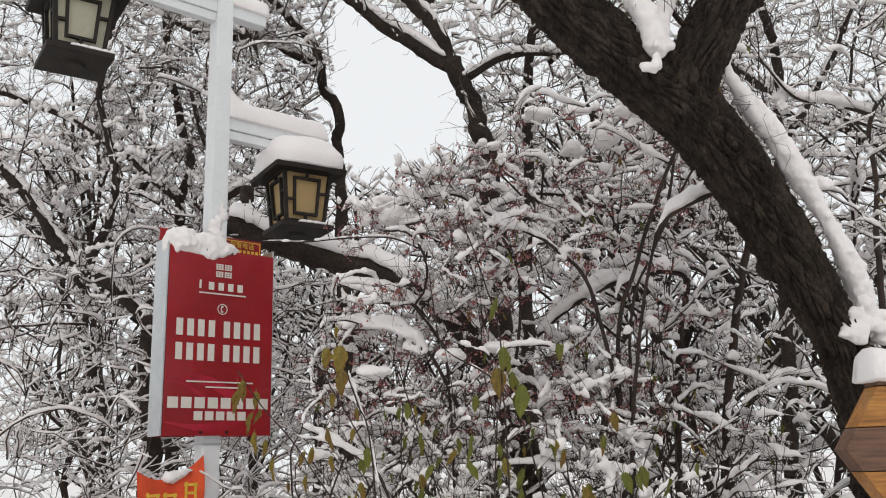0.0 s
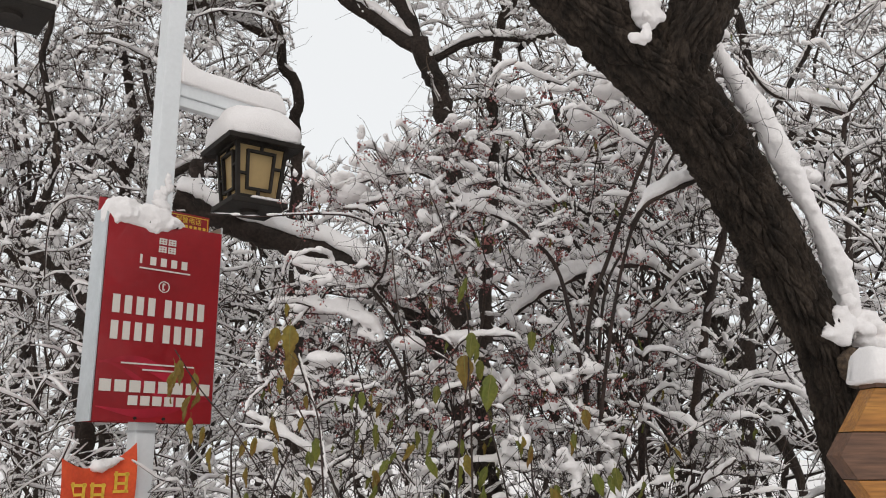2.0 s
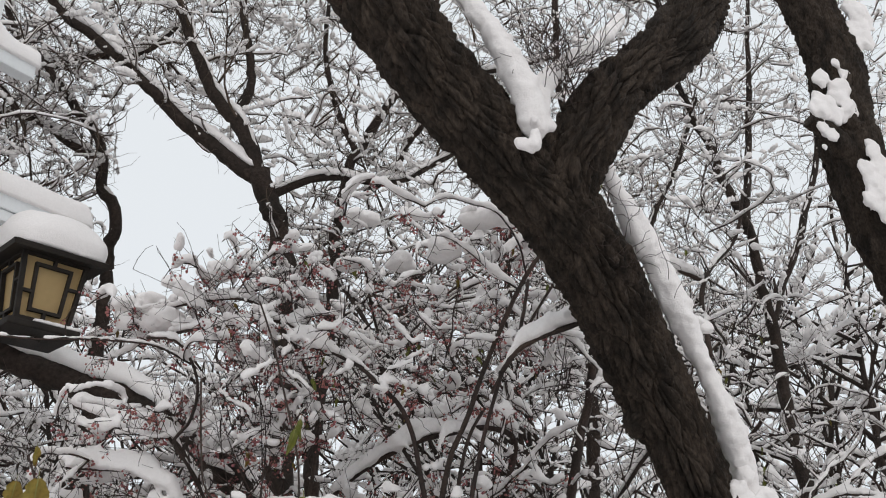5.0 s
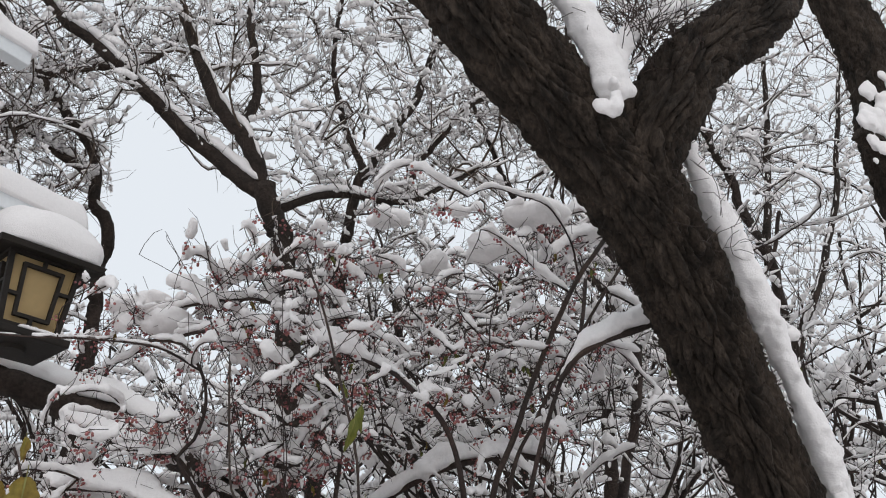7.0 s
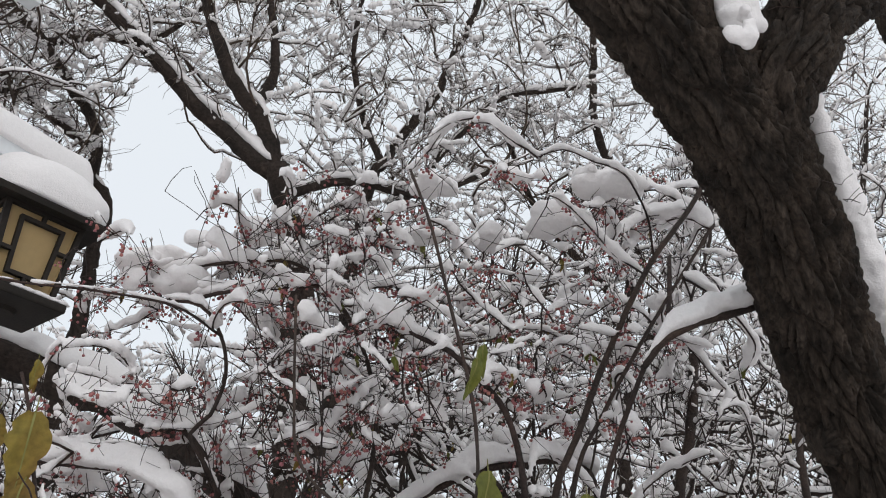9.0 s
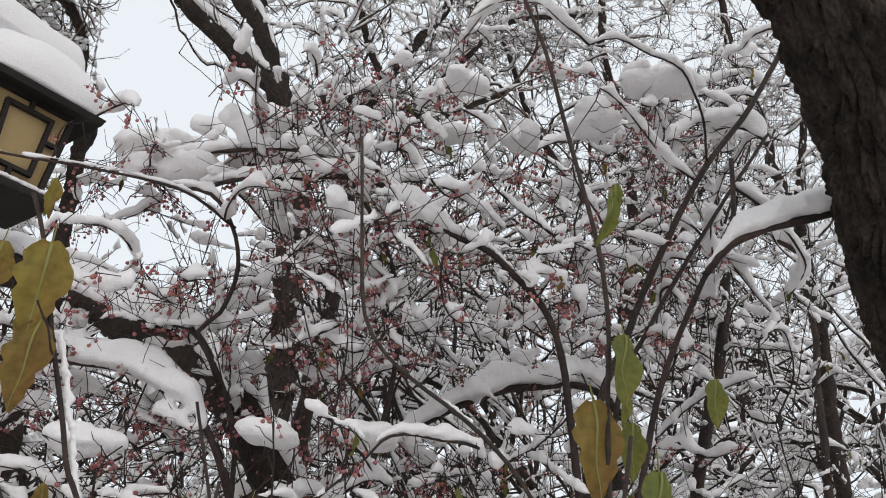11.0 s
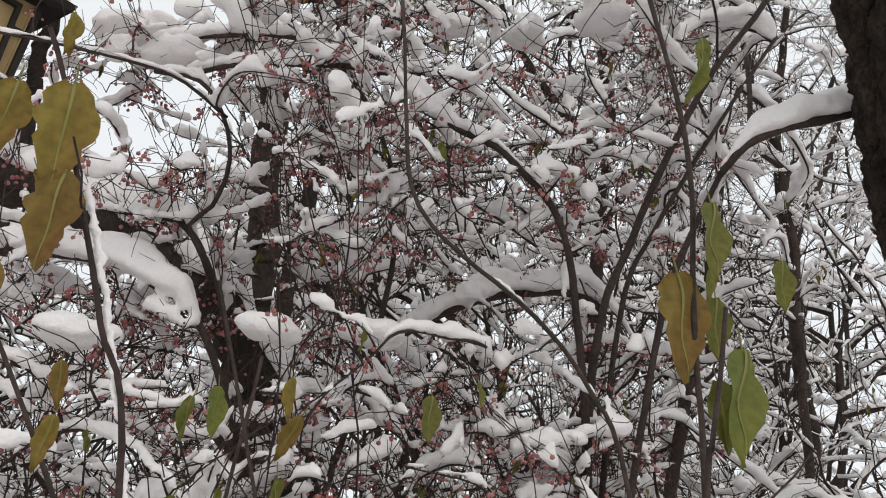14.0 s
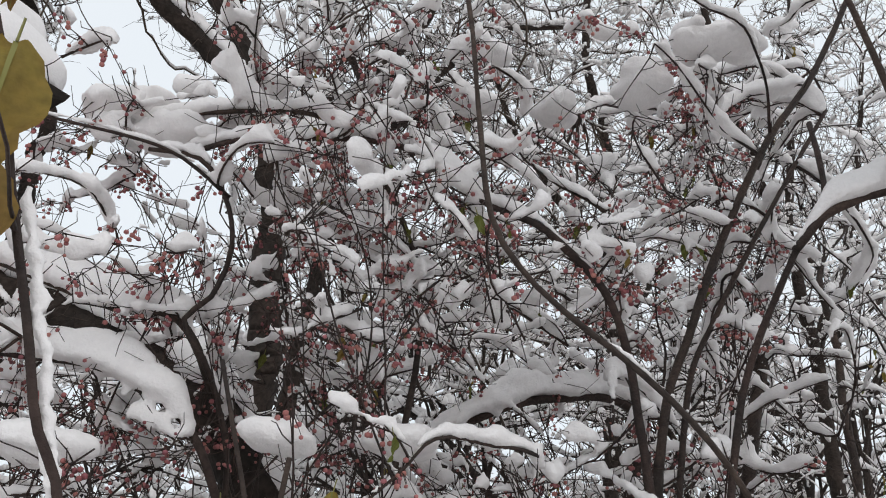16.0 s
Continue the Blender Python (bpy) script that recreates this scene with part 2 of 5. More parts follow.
def snow_rings(p, r, k, depth, seed, lump, steep, gap, rugged=1.0):
    """Snow lying along branches: deep where they lie flat, none where they are steep, broken into clumps on thin twigs."""
    t, side, up = axes(p)
    s = np.concatenate([np.zeros((len(p), 1)), np.cumsum(np.linalg.norm(np.diff(p, axis=1), axis=2), axis=1)], 1)
    depth, seed, steep, gap = (x[:, None] for x in (depth, seed, steep, gap))
    a = np.clip((steep - np.abs(t[..., 2])) / 0.4, 0, 1)
    a = a * np.clip(0.95 - 0.72 * gap + (0.22 + 1.0 * gap) * wobble(s, lump, seed) + 0.3 * wobble(s, lump * 3.1, seed + 5), 0.0, 1.5)
    ends = np.clip(np.minimum(s + 0.1 * depth, s[:, -1:] - s + 0.1 * depth) / (0.8 * depth), 0, 1)
    a = np.sqrt(a) * np.sqrt(ends * (2 - ends))
    w = r * 0.6 * np.minimum(1, a * 4) + 0.52 * depth * a
    h = r * 0.3 + depth * 0.9 * a
    ang = np.arange(k) * 2 * np.pi / k + np.pi / k * (k % 2 == 0)
    c, q = np.cos(ang), np.sin(ang)
    vert = np.where(q > 0, q * h[..., None], q * (0.12 * depth * a)[..., None])
    z = 0.7 * np.array([0, 0, 1.0]) + 0.3 * up * np.where(up[..., 2:] < 0, -1.0, 1.0)
    shift = wobble(s, lump * 2, seed + 11) * 0.14 * depth
    mid = p + side * shift[..., None]
    wide = c * w[..., None]
    core = mid + (0.35 * h + 0.7 * r)[..., None] * z
    out = mid[..., None, :] + wide[..., None] * side[..., None, :] + (vert + r[..., None] * 0.7 + (0.06 * depth * a)[..., None])[..., None] * z[..., None, :]
    size = float(np.median(depth))
    puff = 1 + np.clip(0.34 * rugged ** 0.3 * field(out, 0.75 * size) + 0.22 * rugged * field(out, 0.33 * size), -0.6, 0.8)
    return core[..., None, :] + (out - core[..., None, :]) * puff[..., None]


def melt(ob, size, times=3):
    """Lets touching lumps of snow run together into one soft mass."""
    m = ob.modifiers.new("melt", "REMESH")
    m.mode, m.voxel_size, m.use_smooth_shade = "VOXEL", size, True
    m = ob.modifiers.new("soften", "SMOOTH")
    m.factor, m.iterations = 0.5, times
    grain = bpy.data.textures.new("snow_grain", "CLOUDS")
    grain.noise_scale, grain.noise_depth = size * 3.2, 1
    m = ob.modifiers.new("roughen", "DISPLACE")
    m.texture, m.texture_coords, m.strength, m.mid_level = grain, "LOCAL", size * 1.1, 0.5
    return ob


def ball(sub):
    bm = bmesh.new()
    bmesh.ops.create_icosphere(bm, subdivisions=sub, radius=1)
    v = np.array([x.co for x in bm.verts])
    f = np.array([[x.index for x in y.verts] for y in bm.faces])
    bm.free()
    return v, f


BALL1, BALL2, BALL3 = ball(1), ball(2), ball(3)


def small_ball(seg, rings):
    bm = bmesh.new()
    bmesh.ops.create_uvsphere(bm, u_segments=seg, v_segments=rings, radius=1)
    bmesh.ops.triangulate(bm, faces=bm.faces[:])
    v = np.array([x.co for x in bm.verts])
    f = np.array([[x.index for x in y.verts] for y in bm.faces])
    bm.free()
    return v, f


PUFF, CLOT, FLAKE, SEED = small_ball(6, 4), small_ball(4, 3), small_ball(4, 2), small_ball(5, 3)


def lump(soup, at, size, shape=BALL2, flat=0.5, seed=0.0, rough=0.16):
    """A rounded heap of snow with an uneven outline."""
    v, f = shape
    k = np.array([noise.noise((Vector(x) * 1.6 + Vector((seed, seed * 1.7, 0)))) + 0.5 * noise.noise(Vector(x) * 4 + Vector((seed, 0, seed))) for x in v])
    w = v * (1 + rough * 2 * k)[:, None]
    w[:, 2] = np.where(w[:, 2] < 0, w[:, 2] * flat, w[:, 2])
    soup.add(w * np.asarray(size) + np.asarray(at), f)


class Plant:
    """A tree or shrub: its limbs and twigs, the snow lying on them, and its fruit."""

    def __init__(self, seed, snow_depth=0.04, sides=3, snow_sides=6, step=0.06, keep=None, lumpiness=0.06, gap=1.0, puffy=0.0, puff=None, crowd=1.3, clot=1.0, airy=None, melting=0.0, steep=0.68):
        self.wood, self.snow, self.fruit = Soup(), Soup(), Soup()
        self.r = np.random.default_rng(seed)
        self.depth, self.sides, self.snow_sides, self.step = snow_depth, sides, snow_sides, step
        self.keep, self.lumpiness, self.gap = keep, lumpiness, gap
        self.lines, self.limbs, self.todo, self.white = [], [], {}, {}
        self.puffy, self.puff, self.puffs, self.crowd, self.clot, self.airy, self.melting, self.steep = puffy, puff or BALL1, [], crowd, clot, airy, melting, steep

    def bare(self, p, r, k=3):
        self.todo.setdefault((len(p), k), []).append((p, r))

    def line(self, p, r0, r1, snow=1.0, gap=1.0):
        r = r0 + (r1 - r0) * np.linspace(0, 1, len(p)) ** 0.8
        self.bare(p, r, self.sides if r0 < 0.012 else self.sides + 2)
        self.cover(p, r, snow * (0.8 if self.airy and r0 > self.puffy else 1), self.steep, gap)

    def cover(self, p, r, snow, steep=0.9, gap=1.0):
        if snow and r[0] < self.puffy:
            arc = np.concatenate([[0], np.cumsum(np.linalg.norm(np.diff(p, axis=0), axis=1))])
            d = snow * self.depth
            at = self.r.random() * d
            left = 0
            while at < arc[-1]:
                if left <= 0:
                    left, full = self.r.integers(3, 10), self.clot * (0.24 + 0.34 * self.r.random() ** 1.5)
                    at += d * self.r.exponential(1.3 / self.crowd)
                w = d * full * self.r.uniform(0.72, 1.15)
                i = min(int(np.searchsorted(arc, at)), len(p) - 1)
                t = p[i] - p[i - 1]
                t = t / (np.linalg.norm(t) + 1e-9)
                if i > 0 and at < arc[-1] and abs(t[2]) < 0.80:
                    q = p[i - 1] + (p[i] - p[i - 1]) * ((at - arc[i - 1]) / max(1e-6, arc[i] - arc[i - 1]))
                    flat = 1 - 0.65 * abs(t[2])
                    self.puffs.append((*(q + (0, 0, 0.6 * w) + self.r.normal(size=3) * 0.12 * w), w * flat * (0.85 + 0.5 * abs(t[0])), w * flat * (0.85 + 0.5 * abs(t[1])), w * self.r.uniform(0.85, 1.4)))
                at += w * self.r.uniform(0.6, 1.0)
                left -= 1
        elif snow:
            self.white.setdefault((len(p), bool(snow * self.depth > 0.045 and r[0] > 0.006)), []).append((p, r, snow * self.depth, self.r.random() * 50, steep, gap * self.gap))
        self.lines.append((p, r))

    def limb(self, points, r0, r1, snow=1.0, rough=0.06, sides=8, steep=1.06, gap=0.0):
        """A limb led through a few places, a part of its own."""
        p = resample(points, min(self.step, 0.05))
        arc = np.arange(len(p)) * min(self.step, 0.05)
        off = np.stack([wobble(arc, 0.35, self.r.random() * 60) for _ in range(3)], 1) + 0.3 * np.stack([wobble(arc, 0.13, self.r.random() * 60) for _ in range(3)], 1)
        p = p + 0.35 * r0 * off
        r = r0 + (r1 - r0) * np.linspace(0, 1, len(p)) ** 0.8
        self.limbs.append((p, r, sides, rough))
        self.cover(p, r, snow, steep, gap)
        return p

    def grow(self, at, way, length, r, level, kids=(5, 4), bend=0.22, rise=0.0, spread=0.8, snow=1.0, shrink=0.5):
        """A branch that wanders and sends out branches of its own."""
        n = max(4, int(length / self.step))
        d = np.asarray(way, float) / np.linalg.norm(way)
        p = [np.asarray(at, float)]
        wander = self.r.normal(size=(n, 3)) * bend + np.array([0, 0, rise])
        hop = length / n
        for i in range(n):
            d = d + wander[i]
            d = d / math.sqrt(d[0] * d[0] + d[1] * d[1] + d[2] * d[2])
            q = p[-1] + d * hop
            if self.keep is not None and not self.keep(q) or self.airy and r < 0.005 and self.airy(q):
                break
            p.append(q)
        if len(p) < 3:
            return
        p = np.array(p)
        self.line(p, r, max(0.0012, r * 0.35), snow * self.r.uniform(0.55, 1.15) * (0.7 + 0.5 * min(1, r / 0.012)), gap=1.0 if r < 0.008 else 0.4)
        if level > 0:
            for _ in range(kids[0]):
                self.shoot(p, r, length, level, kids, bend, rise, spread, snow, shrink)

    def shoot(self, p, r, length, level, kids, bend, rise, spread, snow, shrink):
        i = min(max(int(len(p) * self.r.uniform(0.15, 0.98)), 1), len(p) - 1)
        t = p[i] - p[i - 1]
        t = t / (np.linalg.norm(t) + 1e-9)
        d = t * self.r.uniform(0.2, 0.9) + spread * self.r.normal(size=3) * (0.8, 0.8, 0.55)
        self.grow(p[i], d, length * shrink * self.r.uniform(0.6, 1.3), max(0.0016, r * 0.5), level - 1, kids[1:] or kids, bend * 1.15, rise, spread, snow, shrink)

    def clothe(self, p, r, count, length, level=1, kids=(4, 3), bend=0.2, rise=0.0, spread=0.8, snow=1.0, shrink=0.5):
        """Side branches along a limb."""
        for _ in range(count):
            self.shoot(p, r, length / shrink, level + 1, (0,) + tuple(kids), bend, rise, spread, snow, shrink)

    def fill(self, count, inside, r=0.004, kids=4, twig=0.2, snow=1.0, reach=1.1, rounds=4):
        """Branches led from the nearest wood to places scattered through the crown, so that it fills evenly.
        inside: a function that draws a place from the random generator, or None where there is none."""
        for _ in range(rounds):
            pts = np.concatenate([p for p, _ in self.lines])
            tree = KDTree(len(pts))
            for i, q in enumerate(pts):
                tree.insert(q, i)
            tree.balance()
            for _ in range(count // rounds):
                q = inside(self.r)
                if q is None or (self.keep is not None and not self.keep(q)) or (self.airy and self.airy(q)):
                    continue
                co, _, dist = tree.find(q)
                if dist > reach or dist < 0.02:
                    continue
                a, b = np.array(co), np.asarray(q)
                n = max(4, int(dist / self.step) + 2)
                u = np.linspace(0, 1, n)[:, None]
                bow = self.r.normal(size=3) * 0.16 * dist + np.array([0, 0, 0.10 * dist])
                p = a + (b - a) * u + bow * (4 * u * (1 - u)) + np.stack([wobble(u[:, 0] * dist, 0.11, self.r.random() * 60) for _ in range(3)], 1) * 0.018 * np.minimum(1, u * 5)
                r0 = r * (0.7 + 0.9 * min(1, dist))
                self.line(p, r0, r0 * 0.45, snow * self.r.uniform(0.75, 1.3), gap=0.45)
                for i in range(kids):
                    self.shoot(p, r0, twig / 0.5, 1, (0,), 0.13, 0.0, 0.85, snow if i % 2 else 0, 0.5)

    def spurs(self, count, length, r=0.0012):
        """Short bare twigs that stick out of the snow."""
        for _ in range(count):
            p, _ = self.lines[self.r.integers(len(self.lines))]
            a = p[self.r.integers(len(p))]
            d = self.r.normal(size=3) * (0.7, 0.7, 0.8) + np.array([0, 0, 0.25])
            d /= np.linalg.norm(d)
            ln = length * self.r.uniform(0.4, 1.6)
            self.bare(np.array([a, a + d * ln * 0.35 + self.r.normal(size=3) * ln * 0.05, a + d * ln * 0.7 + self.r.normal(size=3) * ln * 0.08, a + d * ln]), np.array([r * 1.3, r, r * 0.9, r * 0.6]))

    def heaps(self, count, size, low=0.5):
        """Heaps of snow caught where twigs cross."""
        for _ in range(count):
            p, _ = self.lines[self.r.integers(len(self.lines))]
            s = size * self.r.uniform(low, 1.4)
            c = p[self.r.integers(len(p))] + (0, 0, s * 0.5)
            for _ in range(3):
                q = s * self.r.uniform(0.55, 0.95)
                lump(self.snow, c + self.r.normal(size=3) * (0.5 * s, 0.5 * s, 0.25 * s), (q, q, q * 1.05), BALL2, 0.75, self.r.random() * 90, 0.2)

    def berries(self, count, inside, size=0.0056):
        """Bunches of small lobed fruit hanging under the twigs."""
        v, f = SEED
        done = 0
        for _ in range(count * 12):
            if done >= count:
                break
            p, r = self.lines[self.r.integers(len(self.lines))]
            if r[0] > 0.02:
                continue
            a = p[self.r.integers(len(p))]
            if not inside(a):
                continue
            done += 1
            m = self.r.integers(1, 10)
            for b in a + self.r.normal(size=(m, 3)) * (0.015, 0.015, 0.012) - np.array([0, 0, 0.018]):
                self.bare(np.array([a, (a + b) / 2 + (0, 0, 0.006), b]), np.array([0.0008, 0.0007, 0.0007]))
                s = size * self.r.uniform(0.7, 1.3)
                self.fruit.add(v * (s, s, s * 0.9) + b - (0, 0, s * 0.6), f)

    def build(self, name, label, category, wood=DARK, group="", at=(0, 0, 0), twigs=None):
        ob = thing(name, Matrix.Translation(at), label, category, group)
        back = -np.asarray(at, float)
        for (n, k), rows in self.todo.items():
            self.wood.tubes(wood_rings(np.array([x[0] for x in rows]), np.array([x[1] for x in rows]), k))
        for (n, big), rows in self.white.items():
            p, r, d, s, st, g = (np.array([x[i] for x in rows]) for i in range(6))
            self.snow.tubes(snow_rings(p, r, 2 * self.snow_sides if big else self.snow_sides, d, s, self.lumpiness, st, g, 0.45 if big else 1.0))
        if self.puffs:
            q = np.array(self.puffs)
            v, f = self.puff
            low = np.where(v[:, 2:] < 0, 0.8, 1.0)
            b = q[:, None, :3] + v * np.concatenate([np.ones((len(v), 2)), low], 1) * q[:, None, 3:]
            size = float(q[:, 3].mean())
            k = 1 + np.clip(0.30 * field(b, 1.3 * size) + 0.15 * field(b, 0.55 * size), -0.5, 0.7)
            b = q[:, None, :3] + (b - q[:, None, :3]) * k[..., None]
            self.snow.add(b.reshape(-1, 3), (f[None] + np.arange(len(q))[:, None, None] * len(v)).reshape(-1, 3))
        for s in (self.wood, self.snow, self.fruit):
            s.v = [x + back for x in s.v]
        for i, (p, r, k, rough) in enumerate(self.limbs):
            s = Soup()
            s.tube(wood_rings(p + back, r, k, rough))
            s.object("trunk" if i == 0 else "limb", wood, ob)
        for s, part_name, mat, lab in ((self.wood, "twig_mass", twigs or wood, ""), (self.snow, "snow_cover", SNOW, "thick fluffy white snow"), (self.fruit, "fruit_mass", BERRY, "dusty pink fruit")):
            o = s.object(part_name, mat, ob, lab)
            if o:
                tagged(o, kind="stuff")
            if o and self.melting and mat is SNOW:
                melt(o, self.melting)
        return ob


# ---- ground ----
def ground():
    n = 140
    u = np.linspace(-1, 1, n)
    g = np.sign(u) * (np.abs(u) ** 3) * 900
    v, f = [], []
    for y in g:
        for x in g:
            d = math.hypot(x, y)
            z = 0.10 * noise.noise((x * 0.8, y * 0.8, 0)) + 0.05 * noise.noise((x * 3, y * 3, 2)) if d < 40 else 0.0
            v.append((x, y + 4, z - 0.12))
    for j in range(n - 1):
        for i in range(n - 1):
            a = j * n + i
            f.append((a, a + 1, a + n + 1, a + n))
    return tagged(mesh_object("ground", v, f, SNOW), "uneven ground under deep fresh snow", "ground", kind="structure")


ground()

# ---- street lamp with two lanterns ----
POST_M = pose(-1.411, 5.915, -0.094, 0, 0, 41.0) @ Matrix.Scale(1.06, 4)


def snow_ridge(name, length, width, height, parent, m, seed, swell=0.0):
    """Snow on a beam along x, rounded, thicker towards its root where it climbs the post."""
    n, k = max(10, int(length / 0.015)), 18
    rings = []
    for i in range(n + 1):
        u = i / n
        end = min(1, math.sqrt(max(0, 1 - ((u - 0.92) / 0.08) ** 2)) if u > 0.92 else 1)
        w = width * (0.86 + 0.14 * end) * (1 + 0.05 * noise.noise((u * 6, seed, 0)))
        h = height * max(0.06, end) * (1 + 0.08 * noise.noise((u * 5, seed, 4))) + swell * max(0, 1 - u * length / 0.12) ** 2
        ring = []
        for j in range(k):
            a = 2 * math.pi * j / k
            c, s = math.cos(a), math.sin(a)
            c = math.copysign(abs(c) ** 0.6, c)
            s = math.copysign(abs(s) ** 0.75, s)
            q = Vector((u * length, c * w / 2, s * h if s > 0 else s * 0.012))
            q += Vector((0, 1, 1)) * 0.004 * noise.noise(q * 30)
            ring.append(m @ q)
        rings.append(ring)
    soup = Soup()
    soup.tube(np.array(rings))
    return soup.object(name, SNOW, parent, "smooth thick snow ridge")


def lamp_post():
    post = thing("street_lamp", POST_M, "white square steel lamp post with snow-topped arms", "street lamp")
    bm = bmesh.new()
    box(bm, 0.112, 0.112, 5.6, (0, 0, 2.7))
    part("pole", bm, PAINT, post, bevel=0.01)
    for z, x0, x1, name in ((3.69, 0.05, 0.77, "arm"), (4.47, -1.0, 0.30, "arm")):
        bm = bmesh.new()
        box(bm, x1 - x0, 0.085, 0.085, ((x0 + x1) / 2, 0, z))
        arm = part(name, bm, PAINT, post, bevel=0.008)
        bm = bmesh.new()
        s = -1 if x0 < -0.5 else 1
        ln = 0.42 if s > 0 else 0.6
        vs = box(bm, ln, 0.06, 0.06, (s * (0.055 + ln / 2), 0, z - 0.074))
        for q in vs:
            if q.co.x * s > 0.2 and q.co.z < z - 0.08:
                q.co.x -= s * 0.07
        part("bracket", bm, PAINT, post, bevel=0.006)
    snow_ridge("snow_ridge", 0.74, 0.135, 0.125, post, pose(0.05, 0, 3.732), 1.0, 0.10)
    snow_ridge("snow_ridge", 0.27, 0.13, 0.10, post, pose(0.05, 0, 4.512), 2.0, 0.08)
    snow_ridge("snow_ridge", 0.98, 0.13, 0.10, post, pose(-0.05, 0, 4.512, 0, 0, 180), 3.0, 0.08)
    # snow plastered on the post above the sign
    soup = Soup()
    r = random.Random(4)
    for i in range(9):
        z = 2.88 + 0.03 * i
        lump(soup, (r.uniform(-0.03, 0.03), -0.056, z), (0.05 * (1.1 - i / 10), 0.022 * (1.2 - i / 9), 0.035), BALL3, 1, i * 3.1, 0.25)
    tagged(soup.object("snow_patch", SNOW, post), kind="stuff")
    bm = bmesh.new()
    box(bm, 0.125, 0.125, 0.012, (0, 0, 1.70))
    part("clamp_band", bm, ALU, post)
    return post


lamp_post()


def lantern(m, sheet, label, name="lantern"):
    """A square lantern, wider at the top, with a lattice on each side and a heap of snow on its roof."""
    ob = thing(name, m, label, "lantern", "lanterns of the street lamp")
    half_b, half_t, h = 0.125, 0.155, 0.33
    z0 = 0.03

    def half(z):
        return half_b + (half_t - half_b) * (z - z0) / h

    bm = bmesh.new()
    box(bm, 0.35, 0.35, 0.035, (0, 0, 0.0))
    base = part("base_plate", bm, IRON, ob, bevel=0.008)
    bm = bmesh.new()
    bmesh.ops.create_cone(bm, cap_ends=True, segments=28, radius1=0.052, radius2=0.06, depth=0.02, matrix=Matrix.Translation((0, 0, -0.025)))
    part("bottom_disc", bm, IRON, base, smooth=False)
    for side in range(4):
        turn = pose(0, 0, 0, 0, 0, 90 * side)

        def quad(z, x):
            return Vector((x * half(z), -half(z), z))

        # sheet of the side
        bm = bmesh.new()
        a, b = z0 + 0.004, z0 + h - 0.004
        vs = [bm.verts.new(turn @ (quad(z, x) + Vector((0, d, 0)))) for d in (0.012, 0.018) for z, x in ((a, -0.96), (a, 0.96), (b, 0.96), (b, -0.96))]
        for q in ((0, 1, 2, 3), (7, 6, 5, 4), (0, 4, 5, 1), (1, 5, 6, 2), (2, 6, 7, 3), (3, 7, 4, 0)):
            bm.faces.new([vs[i] for i in q])
        pane = part("pane", bm, sheet, ob)
        bars = [(-0.99, 0.0, -0.99, 1.0, 0.024), (0.0, 0.02, 0.0, 0.16, 0.016), (0.0, 0.84, 0.0, 0.98, 0.016), (-1, 0.02, 1, 0.02, 0.016), (-1, 0.98, 1, 0.98, 0.02),
                (-0.56, 0.16, 0.56, 0.16, 0.016), (-0.56, 0.84, 0.56, 0.84, 0.016), (-0.56, 0.16, -0.56, 0.84, 0.016), (0.56, 0.16, 0.56, 0.84, 0.016),
                (-1, 0.42, -0.56, 0.42, 0.015), (0.56, 0.58, 1, 0.58, 0.015)]
        for x0, t0, x1, t1, w in bars:
            bm = bmesh.new()
            p = quad(z0 + t0 * h, x0)
            q = quad(z0 + t1 * h, x1)
            d = q - p
            mid = (p + q) / 2
            ax = d.normalized()
            yy = Vector((0, 1, 0)) - ax * ax.y
            yy.normalize()
            zz = ax.cross(yy)
            mm = Matrix((ax, yy, zz)).transposed().to_4x4()
            mm.translation = mid
            box(bm, d.length + w * 0.9, 0.02, w, (0, 0, 0), turn @ mm)
            part("lattice_bar" if abs(x0) < 0.99 or t0 > 0 else "corner_post", bm, IRON, ob)
    # roof
    bm = bmesh.new()
    prof = ((0.155, z0 + h), (0.232, z0 + h - 0.012), (0.24, z0 + h + 0.012), (0.17, z0 + h + 0.05), (0.06, z0 + h + 0.10), (0.03, z0 + h + 0.13))
    rings = [[bm.verts.new((sx * r, sy * r, z)) for sx, sy in ((-1, -1), (1, -1), (1, 1), (-1, 1))] for r, z in prof]
    for a, b in zip(rings, rings[1:]):
        for i in range(4):
            bm.faces.new((a[i], a[(i + 1) % 4], b[(i + 1) % 4], b[i]))
    bm.faces.new(rings[-1])
    bm.faces.new(rings[0][::-1])
    part("roof", bm, IRON, ob)
    # heap of snow: a rounded square dome
    n, k = 22, 56
    rr = []
    for i in range(n + 1):
        t = i / n
        ring = []
        for j in range(k):
            a = 2 * math.pi * j / k
            c, s = math.cos(a), math.sin(a)
            sq = (abs(c) ** 5 + abs(s) ** 5) ** (-1 / 5)
            if t < 0.3:
                u = t / 0.3
                rad, z = 0.236 + 0.018 * math.sin(u * math.pi * 0.5), z0 + h + 0.014 + 0.085 * u
            else:
                u = (t - 0.3) / 0.7
                rad = 0.254 * math.cos(u * math.pi / 2) ** 0.55
                z = z0 + h + 0.099 + 0.15 * math.sin(u * math.pi / 2) ** 1.25
            mixed = sq * (1 - 0.65 * t) + 0.65 * t
            q = Vector((c * rad * mixed, s * rad * mixed, z))
            q *= 1 + 0.025 * noise.noise(q * 7 + Vector((m[0][3], 0, 0)))
            q += Vector((0, 0, 0.004 * noise.noise(q * 26)))
            ring.append(q)
        rr.append(ring)
    soup = Soup()
    soup.tube(np.array([[tuple(q) for q in ring] for ring in rr]))
    soup.object("snow_cap", SNOW, ob, "deep rounded cap of snow")
